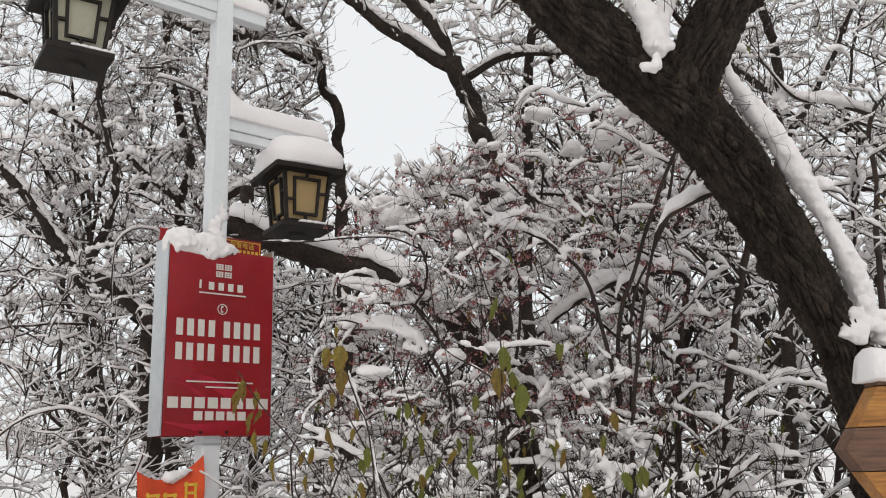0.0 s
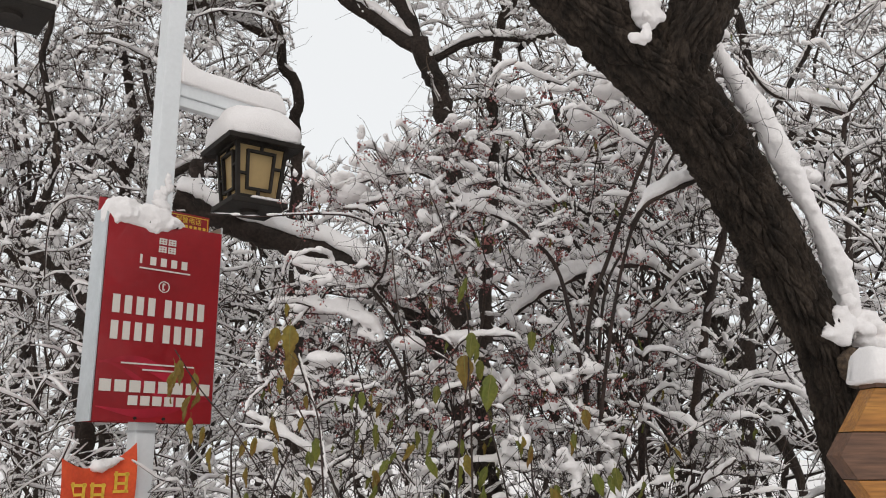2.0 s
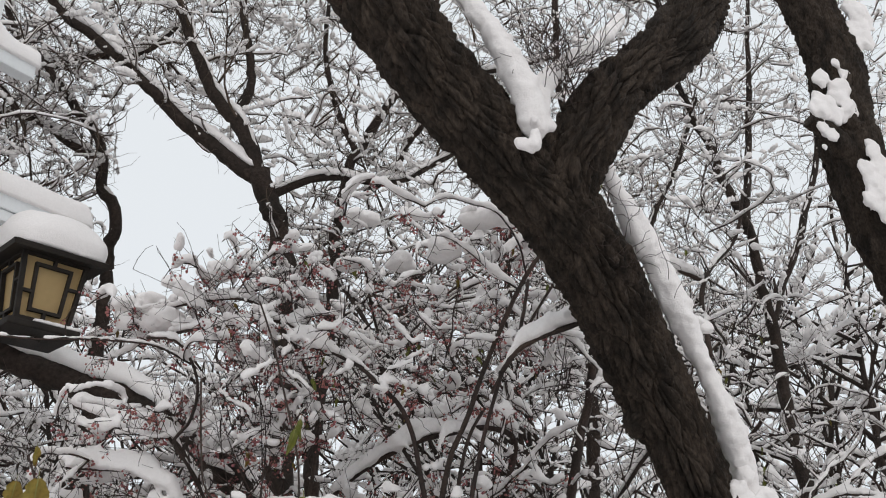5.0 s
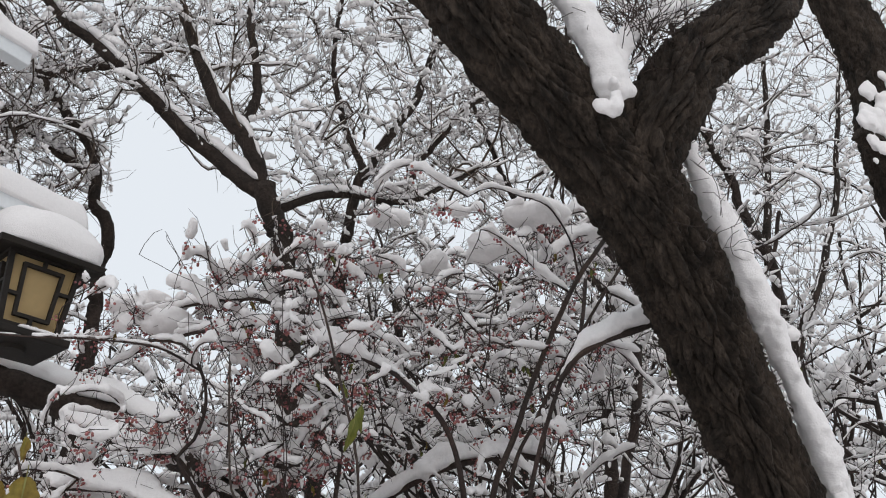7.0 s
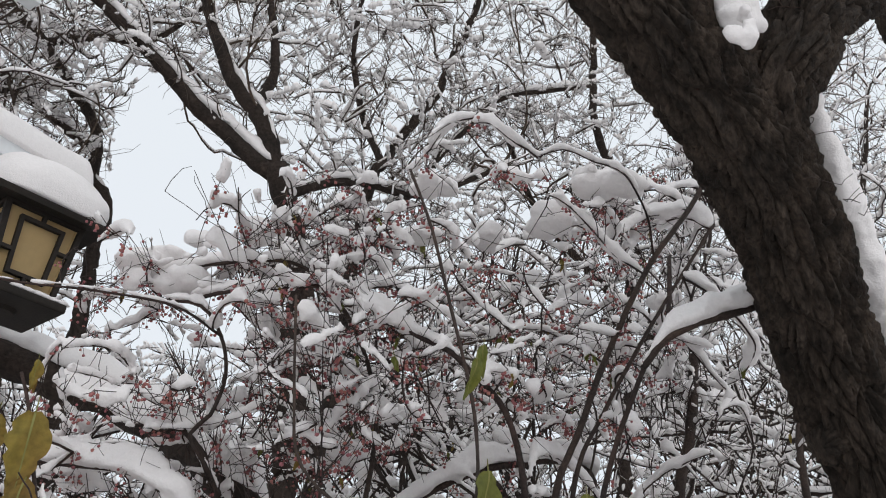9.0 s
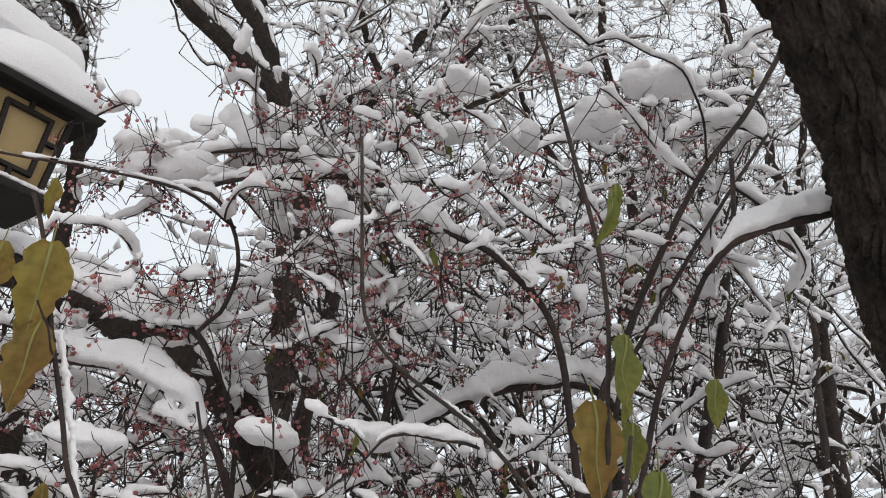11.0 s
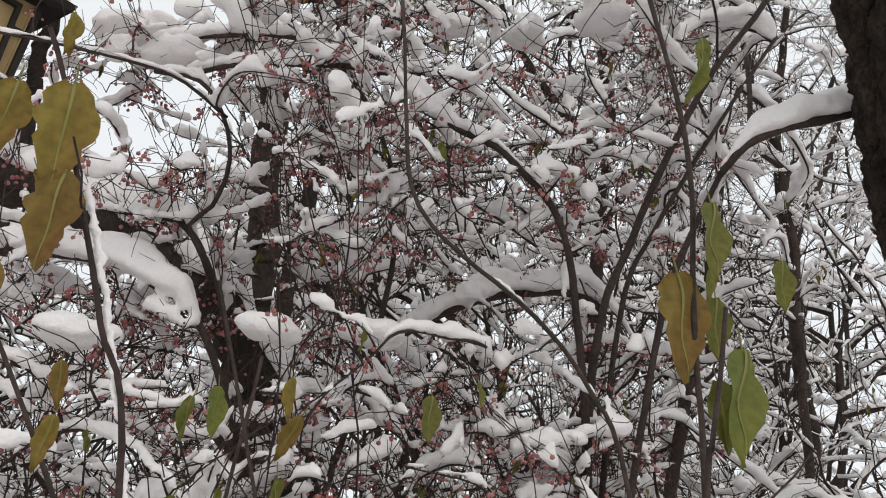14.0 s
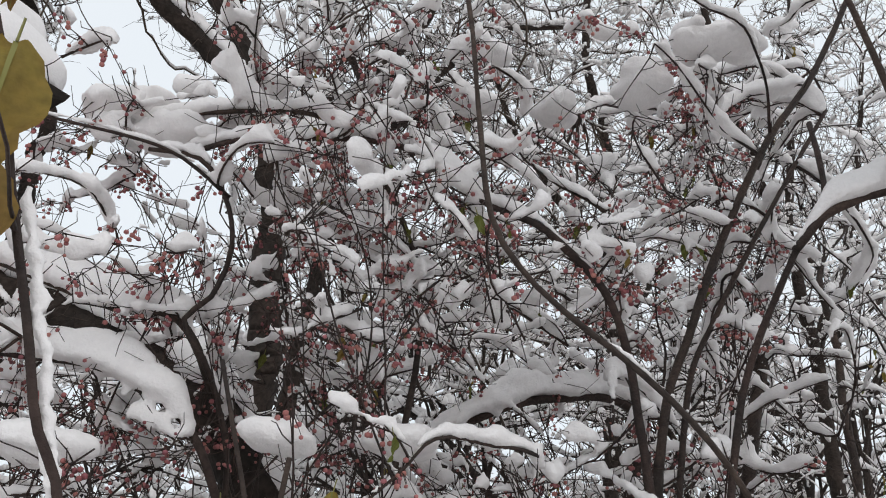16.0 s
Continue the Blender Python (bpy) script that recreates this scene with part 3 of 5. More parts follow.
    soup = Soup()
    for i in range(6):
        lump(soup, (-0.02 + 0.035 * i, -0.155, 0.022), (0.035, 0.02, 0.016), BALL2, 0.4, i * 2.3)
    tagged(soup.object("snow_patch", SNOW, ob), kind="stuff")
    bm = bmesh.new()
    bmesh.ops.create_cone(bm, cap_ends=True, segments=12, radius1=0.018, radius2=0.018, depth=0.22, matrix=Matrix.Translation((0, 0, z0 + h + 0.22)))
    part("hanger", bm, IRON, ob)
    return ob


lantern(POST_M @ pose(0.585, 0, 3.065, 0, 0, -9) @ Matrix.Scale(1.03, 4), AMBER, "black lattice lantern with amber panes under a snow cap")
lantern(POST_M @ pose(-0.90, 0, 3.85, 0, 0, -6) @ Matrix.Scale(1.04, 4), PALE, "black lattice lantern with pale panes hanging from upper arm")


# ---- red advertising box on the post ----
def sign_box():
    w, h, d = 0.673, 1.095, 0.16
    m = POST_M @ pose(0.02, -0.01, 1.745)
    ob = thing("advertising_sign", m, "red two-sided advertising box clamped to white lamp post", "sign")

    def flat(x, z, bw, bh, mat, name, parent, y=-0.0895):
        bm = bmesh.new()
        box(bm, bw, 0.003, bh, (x, y, z))
        return part(name, bm, mat, parent)

    bm = bmesh.new()
    box(bm, w, 0.012, h, (0, -0.08, h / 2))
    front = part("front_panel", bm, RED, ob, "deep red printed front panel", bevel=0.002)
    bm = bmesh.new()
    box(bm, w, 0.012, h + 0.13, (0, 0.08, h / 2 + 0.065))
    rear = part("rear_panel", bm, RED, ob, "red rear panel standing higher", bevel=0.002)
    for x in (-w / 2 - 0.008, w / 2 + 0.0):
        bm = bmesh.new()
        box(bm, 0.012, 0.171, h + 0.04, (x, 0.003, h / 2 + 0.02))
        part("side_rail", bm, ALU, ob, "grey aluminium side", bevel=0.003)
    for x in (-0.11, 0.05):
        for z in (0.02, h - 0.012):
            bm = bmesh.new()
            bmesh.ops.create_cone(bm, cap_ends=True, segments=10, radius1=0.009, radius2=0.007, depth=0.012, matrix=Matrix.Translation((x, -0.092, z)) @ pose(0, 0, 0, 90))
            part("bolt", bm, IRON, ob)
    # square seal and the line under it
    for i, (x, z) in enumerate(((-0.025, 0.99), (0.03, 0.99), (-0.025, 0.945), (0.03, 0.945))):
        bm = bmesh.new()
        for a in range(3):
            box(bm, 0.046, 0.003, 0.007, (x, -0.0895, z - 0.013 + a * 0.013))
            box(bm, 0.006, 0.0032, 0.035, (x - 0.018 + a * 0.018, -0.0895, z))
        part("seal_mark", bm, PRINT, front)
    for i in range(4):
        flat(-0.075 + 0.062 * i, 0.87, 0.034, 0.046, PRINT, "print_bar", front)
    flat(-0.145, 0.875, 0.012, 0.05, PRINT, "print_bar", front)
    flat(0.0, 0.825, 0.30, 0.008, PRINT, "print_bar", front)
    # ring with a handset
    bm = bmesh.new()
    n = 40
    ro, ri = 0.032, 0.027
    ov = [[bm.verts.new((r * math.cos(2 * math.pi * i / n), y, 0.735 + r * math.sin(2 * math.pi * i / n))) for i in range(n)] for r, y in ((ro, -0.091), (ri, -0.091), (ro, -0.088), (ri, -0.088))]
    for i in range(n):
        k = (i + 1) % n
        bm.faces.new((ov[0][i], ov[0][k], ov[1][k], ov[1][i]))
        bm.faces.new((ov[2][i], ov[2][k], ov[0][k], ov[0][i]))
        bm.faces.new((ov[1][i], ov[1][k], ov[3][k], ov[3][i]))
    part("ring_mark", bm, PRINT, front)
    bm = bmesh.new()
    box(bm, 0.007, 0.003, 0.026, (-0.007, -0.0895, 0.735))
    box(bm, 0.014, 0.0032, 0.009, (-0.002, -0.0895, 0.75))
    box(bm, 0.014, 0.0032, 0.009, (-0.002, -0.0895, 0.72))
    part("handset_mark", bm, PRINT, front)
    # rows of plain bars
    for z in (0.615, 0.475):
        for i in range(8):
            flat(-0.262 + 0.066 * i + (0.03 if i > 3 else 0), z, 0.040, 0.098, PRINT, "print_bar", front)
    flat(0.0, 0.305, 0.42, 0.008, PRINT, "print_bar", front)
    flat(0.03, 0.275, 0.24, 0.008, PRINT, "print_bar", front)
    for i in range(8):
        flat(-0.285 + 0.081 * i, 0.185, 0.062, 0.062, PRINT, "print_bar", front)
    for i in range(5):
        flat(-0.13 + 0.068 * i, 0.112, 0.052, 0.05, PRINT, "print_bar", front)
    # printed sweep of brighter red silk
    for k, (z, amp, th) in enumerate(((0.30, 0.05, 0.030), (0.25, 0.06, 0.018), (0.06, 0.03, 0.022))):
        bm = bmesh.new()
        prev = None
        for i in range(33):
            u = i / 32
            x = (u - 0.5) * (w - 0.02)
            zz = z + amp * math.sin(u * 5.2 + k * 1.3) - 0.10 * u * (1 if k < 2 else -0.4)
            tt = th * (0.15 + math.sin(u * math.pi) ** 1.5)
            cur = (bm.verts.new((x, -0.0868 - 0.0003 * k, zz - tt)), bm.verts.new((x, -0.0868 - 0.0003 * k, zz + tt)))
            if prev:
                bm.faces.new((prev[0], cur[0], cur[1], prev[1]))
            prev = cur
        part("printed_sweep", bm, CRIMSON, front)
    # yellow frame and words on the rear panel, facing the viewer
    y = 0.0715
    for x, z, bw, bh in ((0.20, h + 0.115, 0.25, 0.005), (0.20, h + 0.012, 0.25, 0.005), (0.075, h + 0.063, 0.005, 0.105), (0.325, h + 0.063, 0.005, 0.105)):
        flat(x, z, bw, bh, GOLD, "yellow_frame", rear, y)
    words = bpy.data.curves.new("words", "FONT")
    words.body, words.size, words.align_x, words.extrude = "\u62a5\u8b66\u7535\u8bdd", 0.042, "CENTER", 0.001
    words.materials.append(GOLD)
    wo = new("words", words)
    wo.parent = rear
    wo.matrix_local = pose(0.20, y - 0.001, h + 0.074, 90)
    for i in range(8):
        flat(0.10 + 0.029 * i, h + 0.038, 0.018, 0.045, GOLD, "print_bar", rear, y)
    # snow between the panels
    soup = Soup()
    r = random.Random(11)
    for i in range(34):
        x = -0.30 + 0.37 * i / 34
        top = 0.085 - 0.06 * max(0, x + 0.05) / 0.12
        lump(soup, (x, r.uniform(-0.06, -0.02), h + r.uniform(-0.005, 0.02)), (0.06, 0.055, max(0.02, top * r.uniform(0.8, 1.2))), BALL3, 0.7, i * 1.9, 0.2)
    tagged(melt(soup.object("snow_packing", SNOW, ob, "ragged snow heaped between panels"), 0.009, 4), kind="stuff")
    return ob


sign_box()


def cloth_banner():
    """An orange-red cloth strip tied to the post, sagging, snow in its fold."""
    ob = thing("cloth_banner", POST_M @ pose(-0.055, -0.06, 1.20), "orange-red cloth banner with yellow characters tied to post", "banner")
    n, k = 28, 10
    long = 0.40

    def top_at(u):
        return 0.44 - 0.08 * u - 0.34 * u * (1 - u)

    def y_at(u):
        return -0.012 + 0.05 * math.sin(u * 5) * u

    front = [[(-long * u, y_at(u) - 0.03 * math.sin(3 * v), top_at(u) - 0.36 * v) for v in (j / k for j in range(k + 1))] for u in (i / n for i in range(n + 1))]
    v = [p for row in front for p in row]
    m = len(v)
    v += [(x, y + 0.004, z) for x, y, z in v]
    f = []
    for i in range(n):
        for j in range(k):
            a = i * (k + 1) + j
            f += [(a, a + 1, a + k + 2, a + k + 1), (m + a, m + a + k + 1, m + a + k + 2, m + a + 1)]
    mesh_object("cloth", v, f, ORANGE, ob)
    for i in range(3):
        u = 0.2 + 0.29 * i
        for dx, dz, bw, bh in ((0, 0.03, 0.08, 0.014), (0, -0.015, 0.07, 0.014), (-0.028, 0, 0.014, 0.09), (0.028, -0.01, 0.014, 0.10), (0, -0.055, 0.08, 0.014)):
            bm = bmesh.new()
            box(bm, bw, 0.006, bh, (-long * u + dx, y_at(u) - 0.034, top_at(u) - 0.12 + dz))
            part("character_stroke", bm, GOLD, ob)
    soup = Soup()
    for i in range(6):
        u = 0.25 + 0.6 * i / 13
        lump(soup, (-long * u, y_at(u) - 0.01, top_at(u)), (0.04, 0.04, 0.032 * math.sin(math.pi * i / 13) + 0.01), BALL2, 0.8, i * 1.3)
    tagged(soup.object("snow_packing", SNOW, ob), kind="stuff")


cloth_banner()


# ---- hexagonal wooden notice board ----
def notice_board():
    cx, cy, cz = 1.866, 3.50, 1.567
    ob = thing("wooden_notice_board", pose(cx, cy, cz), "hexagonal orange wooden plank board with snow on top", "notice board")
    hw, ht, point = 0.30, 0.21, 0.135
    d = 0.10

    def edge(z):
        return hw + point * (1 - abs(z) / ht)

    rows = ((-0.21, -0.074, PLANK), (-0.074, 0.072, PLANK_DARK), (0.072, 0.21, PLANK))
    for z0, z1, mat in rows:
        zs = [z0 + 0.0015] + ([0.0] if z0 < 0 < z1 else []) + [z1 - 0.0015]
        bm = bmesh.new()
        loop = [(edge(z), z) for z in zs] + [(-edge(z), z) for z in zs[::-1]]
        fr = [bm.verts.new((x, -d / 2, z)) for x, z in loop]
        bk = [bm.verts.new((x, d / 2, z)) for x, z in loop]
        bm.faces.new(fr[::-1])
        bm.faces.new(bk)
        for i in range(len(loop)):
            k = (i + 1) % len(loop)
            bm.faces.new((fr[i], fr[k], bk[k], bk[i]))
        bmesh.ops.recalc_face_normals(bm, faces=bm.faces[:])
        part("plank", bm, mat, ob, bevel=0.003)
    bm = bmesh.new()
    box(bm, 0.60, 0.105, 0.022, (0, 0, 0.222))
    part("top_rail", bm, PLANK_DARK, ob, bevel=0.004)
    bm = bmesh.new()
    n = 48
    for r0, r1 in ((0.052, 0.064),):
        ov = [[bm.verts.new((-0.02 + r * math.cos(2 * math.pi * i / n), y, -0.005 + r * math.sin(2 * math.pi * i / n))) for i in range(n)] for r, y in ((r1, -0.054), (r0, -0.054), (r1, -0.049), (r0, -0.049))]
        for i in range(n):
            k = (i + 1) % n
            bm.faces.new((ov[0][i], ov[0][k], ov[1][k], ov[1][i]))
            bm.faces.new((ov[2][i], ov[2][k], ov[0][k], ov[0][i]))
            bm.faces.new((ov[1][i], ov[1][k], ov[3][k], ov[3][i]))
    part("red_ring", bm, SIGN_RED, ob)
    for x in (-0.2, 0.2):
        bm = bmesh.new()
        box(bm, 0.07, 0.07, 1.8, (x, 0.086, -0.82))
        part("post", bm, PLANK_DARK, ob, bevel=0.005)
    snow = snow_ridge("snow_ridge", 0.33, 0.20, 0.105, ob, pose(0.0, 0.0, 0.236, 0, 0, 0), 5.0)
    snow_ridge("snow_ridge", 0.33, 0.20, 0.105, ob, pose(0.005, 0.0, 0.236, 0, 0, 180), 7.0)
    return ob


notice_board()


# ---- the old leaning tree ----
def bark_tube(soup, points, radii, seed, step=0.006, k=190, relief=0.036):
    """A thick trunk with deep, interlaced ridges of bark as real relief."""
    p = resample(points, step)
    s = np.concatenate([[0], np.cumsum(np.linalg.norm(np.diff(p, axis=0), axis=1))])
    ctrl = np.concatenate([[0], np.cumsum(np.linalg.norm(np.diff(np.asarray(points, float), axis=0), axis=1))])
    r = np.interp(s, ctrl / ctrl[-1] * s[-1], radii)
    t, side, up = axes(p)
    e = np.zeros_like(p)
    e[0] = side[0]
    for i in range(1, len(p)):
        q = e[i - 1] - t[i] * np.dot(e[i - 1], t[i])
        e[i] = q / np.linalg.norm(q)
    g = np.cross(t, e)
    a = np.arange(k) * 2 * math.pi / k
    ca, sa = np.cos(a), np.sin(a)
    h = np.zeros((len(p), k))
    for i in range(len(p)):
        sw = s[i] + seed
        for j in range(k):
            x, y = ca[j] * r[i], sa[j] * r[i]
            w = noise.noise((x * 11, y * 11, sw * 7)) * 0.026
            w2 = noise.noise((x * 11, y * 11, sw * 5 + 40)) * 0.026
            f = noise.voronoi(Vector(((x + w) * 27, (y + w2) * 27, sw * 4.6)))[0]
            edge = min(1.0, (f[1] - f[0]) / 0.30)
            f3 = noise.voronoi(Vector(((x - w2) * 70, (y + w) * 70, sw * 14)))[0]
            plate = min(1.0, (f3[1] - f3[0]) / 0.35)
            big = noise.noise((x * 3.5, y * 3.5, sw * 2))
            n3 = noise.noise((x * 120, y * 120, sw * 40))
            h[i, j] = relief * (edge ** 0.6 - 0.9 + 0.35 * edge * noise.noise((f[0] * 9, x * 20, sw * 6))) + 0.013 * (plate ** 0.7 - 0.6) * edge + 0.003 * n3 + 0.016 * big
    rr = r[:, None] + h
    soup.tube(p[:, None] + rr[..., None] * (ca[None, :, None] * e[:, None] + sa[None, :, None] * g[:, None]))
    return p


def old_tree():
    at = (2.08, 5.0, 0)
    ob = thing("old_tree", Matrix.Translation(at), "old leaning tree with deeply furrowed bark and snow strips", "tree")
    o = np.array(at)
    trunk = [(2.30, 4.95, -0.25), (2.24, 4.87, 0.5), (2.16, 4.76, 1.15), (2.08, 4.68, 1.6), (1.98, 4.60, 2.0), (1.83, 4.52, 2.3), (1.655, 4.46, 2.6), (1.445, 4.30, 2.85), (1.22, 4.14, 3.05), (1.02, 4.06, 3.20)]
    s = Soup()
    bark_tube(s, np.array(trunk[:4]) - o, [0.24, 0.17, 0.13, 0.115], 1.0, step=0.02, k=70)
    s.object("trunk_foot", BARK, ob, "dark furrowed foot of trunk")
    s = Soup()
    bark_tube(s, np.array(trunk[3:]) - o, [0.115, 0.12, 0.13, 0.142, 0.148, 0.148, 0.11], 3.0)
    s.object("trunk", BARK, ob, "dark furrowed trunk")
    for c, rad, sd in ((((1.76, 4.52, 2.48), (1.65, 4.50, 2.43), (1.585, 4.49, 2.395)), (0.115, 0.09, 0.045), 70.0), (((1.60, 4.46, 2.68), (1.50, 4.42, 2.70), (1.465, 4.41, 2.695)), (0.10, 0.08, 0.04), 75.0), (((2.0, 4.72, 2.05), (2.06, 4.62, 1.98), (2.09, 4.57, 1.945)), (0.12, 0.10, 0.07), 80.0)):
        s = Soup()
        bark_tube(s, np.array(c) - o, rad, sd, k=90, relief=0.018)
        s.object("burr", BARK, ob)
    s = Soup()
    bark_tube(s, np.array([(1.40, 4.28, 2.90), (1.20, 4.13, 3.07), (0.97, 4.05, 3.25), (0.83, 4.0, 3.37), (0.70, 3.97, 3.50), (0.55, 3.93, 3.66), (0.41, 3.88, 3.82), (0.2, 3.82, 4.1), (0.05, 3.8, 4.35)]) - o,
              [0.12, 0.14, 0.142, 0.142, 0.143, 0.145, 0.145, 0.14, 0.12], 21.0, k=170)
    s.object("limb", BARK, ob)
    s = Soup()
    bark_tube(s, np.array([(1.30, 4.25, 2.98), (1.21, 4.06, 3.18), (1.29, 4.0, 3.37), (1.43, 4.0, 3.58), (1.67, 4.02, 3.81), (1.88, 4.10, 4.15), (1.97, 4.15, 4.5), (1.95, 4.15, 4.8)]) - o,
              [0.12, 0.125, 0.12, 0.115, 0.122, 0.125, 0.11, 0.09], 33.0, k=150)
    s.object("limb", BARK, ob)
    # knot where a bough was cut
    kn = Soup()
    for i, (rad, th) in enumerate(((0.064, 0.024), (0.045, 0.012), (0.028, 0.010), (0.012, 0.012))):
        n = 40
        c = np.array([(rad * math.cos(2 * math.pi * j / n) * 1.1, 0.0, rad * math.sin(2 * math.pi * j / n)) for j in range(n + 1)])
        w = np.array([noise.noise((q[0] * 30, q[2] * 30, i)) for q in c])
        c = c * (1 + 0.3 * w)[:, None]
        mt = np.array(pose(0, 0, 0, -8, 0, 22).to_3x3())
        kn.tube(wood_rings(c @ mt.T + np.array((2.035, 4.462 + 0.013 * min(i, 2), 1.943)) - o, np.full(n + 1, th), 10, 0.12))
    kn.object("knot", CUTWOOD, ob, "weathered ring-shaped knot")
    # snow along its upper side and in the fork, ragged where it meets the bark
    r = np.random.default_rng(3)
    for path, rad in (
        ([(1.36, 4.04, 3.25), (1.49, 4.15, 3.12), (1.63, 4.25, 3.0), (1.76, 4.33, 2.82), (1.88, 4.41, 2.65), (1.99, 4.47, 2.45), (2.07, 4.53, 2.25), (2.08, 4.55, 2.12)], (0.04, 0.062, 0.072, 0.068, 0.062, 0.062, 0.075, 0.065)),
        ([(1.05, 3.90, 3.28), (0.98, 3.88, 3.46), (0.91, 3.88, 3.60), (0.80, 3.88, 3.76), (0.6, 3.9, 4.0)], (0.062, 0.062, 0.055, 0.05, 0.045)),
        ([(1.07, 3.90, 3.32), (1.08, 3.91, 3.46), (1.17, 3.92, 3.58), (1.27, 3.92, 3.66), (1.36, 3.93, 3.76), (1.43, 3.95, 3.86)], (0.045, 0.06, 0.045, 0.05, 0.045, 0.035)),
    ):
        p = resample(np.array(path) - o, 0.011)
        rr = np.interp(np.linspace(0, 1, len(p)), np.linspace(0, 1, len(rad)), rad)
        sn = Soup()
        seed = r.random() * 40
        for i, q in enumerate(p):
            wide = rr[i] * (0.82 + 0.12 * float(wobble(np.array(i * 0.011), 0.16, seed)) + 0.05 * float(wobble(np.array(i * 0.011), 0.05, seed)))
            lump(sn, q + r.normal(size=3) * wide * 0.07, np.array((1, 1, 1)) * wide * r.uniform(0.80, 0.88), BALL2, 1.0, seed + i * 0.02, 0.12)
            for _ in range(2):
                away = r.normal(size=3)
                lump(sn, q + away / np.linalg.norm(away) * wide * 0.75, np.array((1, 1, 1)) * wide * r.uniform(0.15, 0.5), BALL1, 1.0, r.random() * 90, 0.2)
        melt(sn.object("snow_strip", SNOW, ob, "ragged strip of clinging snow"), 0.008, 5)
    sn = Soup()
    for c, sz in (((1.00, 3.84, 3.185), (0.036, 0.03, 0.036)), ((1.03, 3.86, 3.27), (0.035, 0.04, 0.04)),
                  ((2.05, 4.55, 2.22), (0.08, 0.08, 0.09)), ((2.12, 4.55, 2.15), (0.10, 0.08, 0.06)), ((2.0, 4.56, 2.13), (0.06, 0.06, 0.05)), ((2.22, 4.56, 2.13), (0.09, 0.08, 0.06)), ((1.86, 4.42, 2.80), (0.05, 0.045, 0.035)), ((1.91, 4.42, 2.80), (0.045, 0.04, 0.03)),
                  ((1.96, 4.46, 2.11), (0.06, 0.045, 0.04)), ((2.03, 4.47, 2.15), (0.075, 0.06, 0.08)), ((2.11, 4.52, 2.08), (0.08, 0.06, 0.06)), ((2.04, 4.48, 2.24), (0.05, 0.05, 0.07))):
        for _ in range(6):
            lump(sn, np.array(c) - o + r.normal(size=3) * np.array(sz) * 0.4, np.array(sz) * r.uniform(0.4, 0.75), BALL2, 0.9, r.random() * 60, 0.18)
    tagged(melt(sn.object("snow_packing", SNOW, ob, "snow packed in the fork"), 0.008, 4), kind="stuff")
    # bare sprouts in the fork and down the bark
    sp = Plant(91, 0.012, 3, 5, 0.03)
    for i in range(60):
        c = np.array((1.17, 3.90, 3.50)) + r.normal(size=3) * (0.05, 0.03, 0.06)
        d = np.array((r.normal() * 0.6 - 0.1, r.normal() * 0.4 - 0.3, 0.6 + 0.4 * r.random()))
        sp.grow(c, d, r.uniform(0.12, 0.34), 0.0018, 1, (2,), 0.2, 0.02, 0.6, 0.5 if i % 6 == 0 else 0)
    for i in range(26):
        c = np.array((1.25, 4.05, 3.1)) + np.array((0.24, 0.1, -0.25)) * r.random() + r.normal(size=3) * (0.06, 0.02, 0.06) + np.array((0, -0.17, 0))
        sp.grow(c, (r.normal(), -0.3, r.normal() * 0.6 - 0.3), r.uniform(0.08, 0.22), 0.001, 0, (0,), 0.35, -0.05, 0.6, 0)
    for (n, k), rows in sp.todo.items():
        sp.wood.tubes(wood_rings(np.array([x[0] for x in rows]) - o, np.array([x[1] for x in rows]), k))
    for (n, big), rows in sp.white.items():
        p, rr, d, sd, st, g = (np.array([x[i] for x in rows]) for i in range(6))
        sp.snow.tubes(snow_rings(p - o, rr, 5, d, sd, 0.05, st, g))
    tagged(sp.wood.object("sprout_mass", STEM, ob, "thin bare water sprouts"), kind="stuff")
    tagged(sp.snow.object("sprout_snow", SNOW, ob), kind="stuff")
    return ob


old_tree()


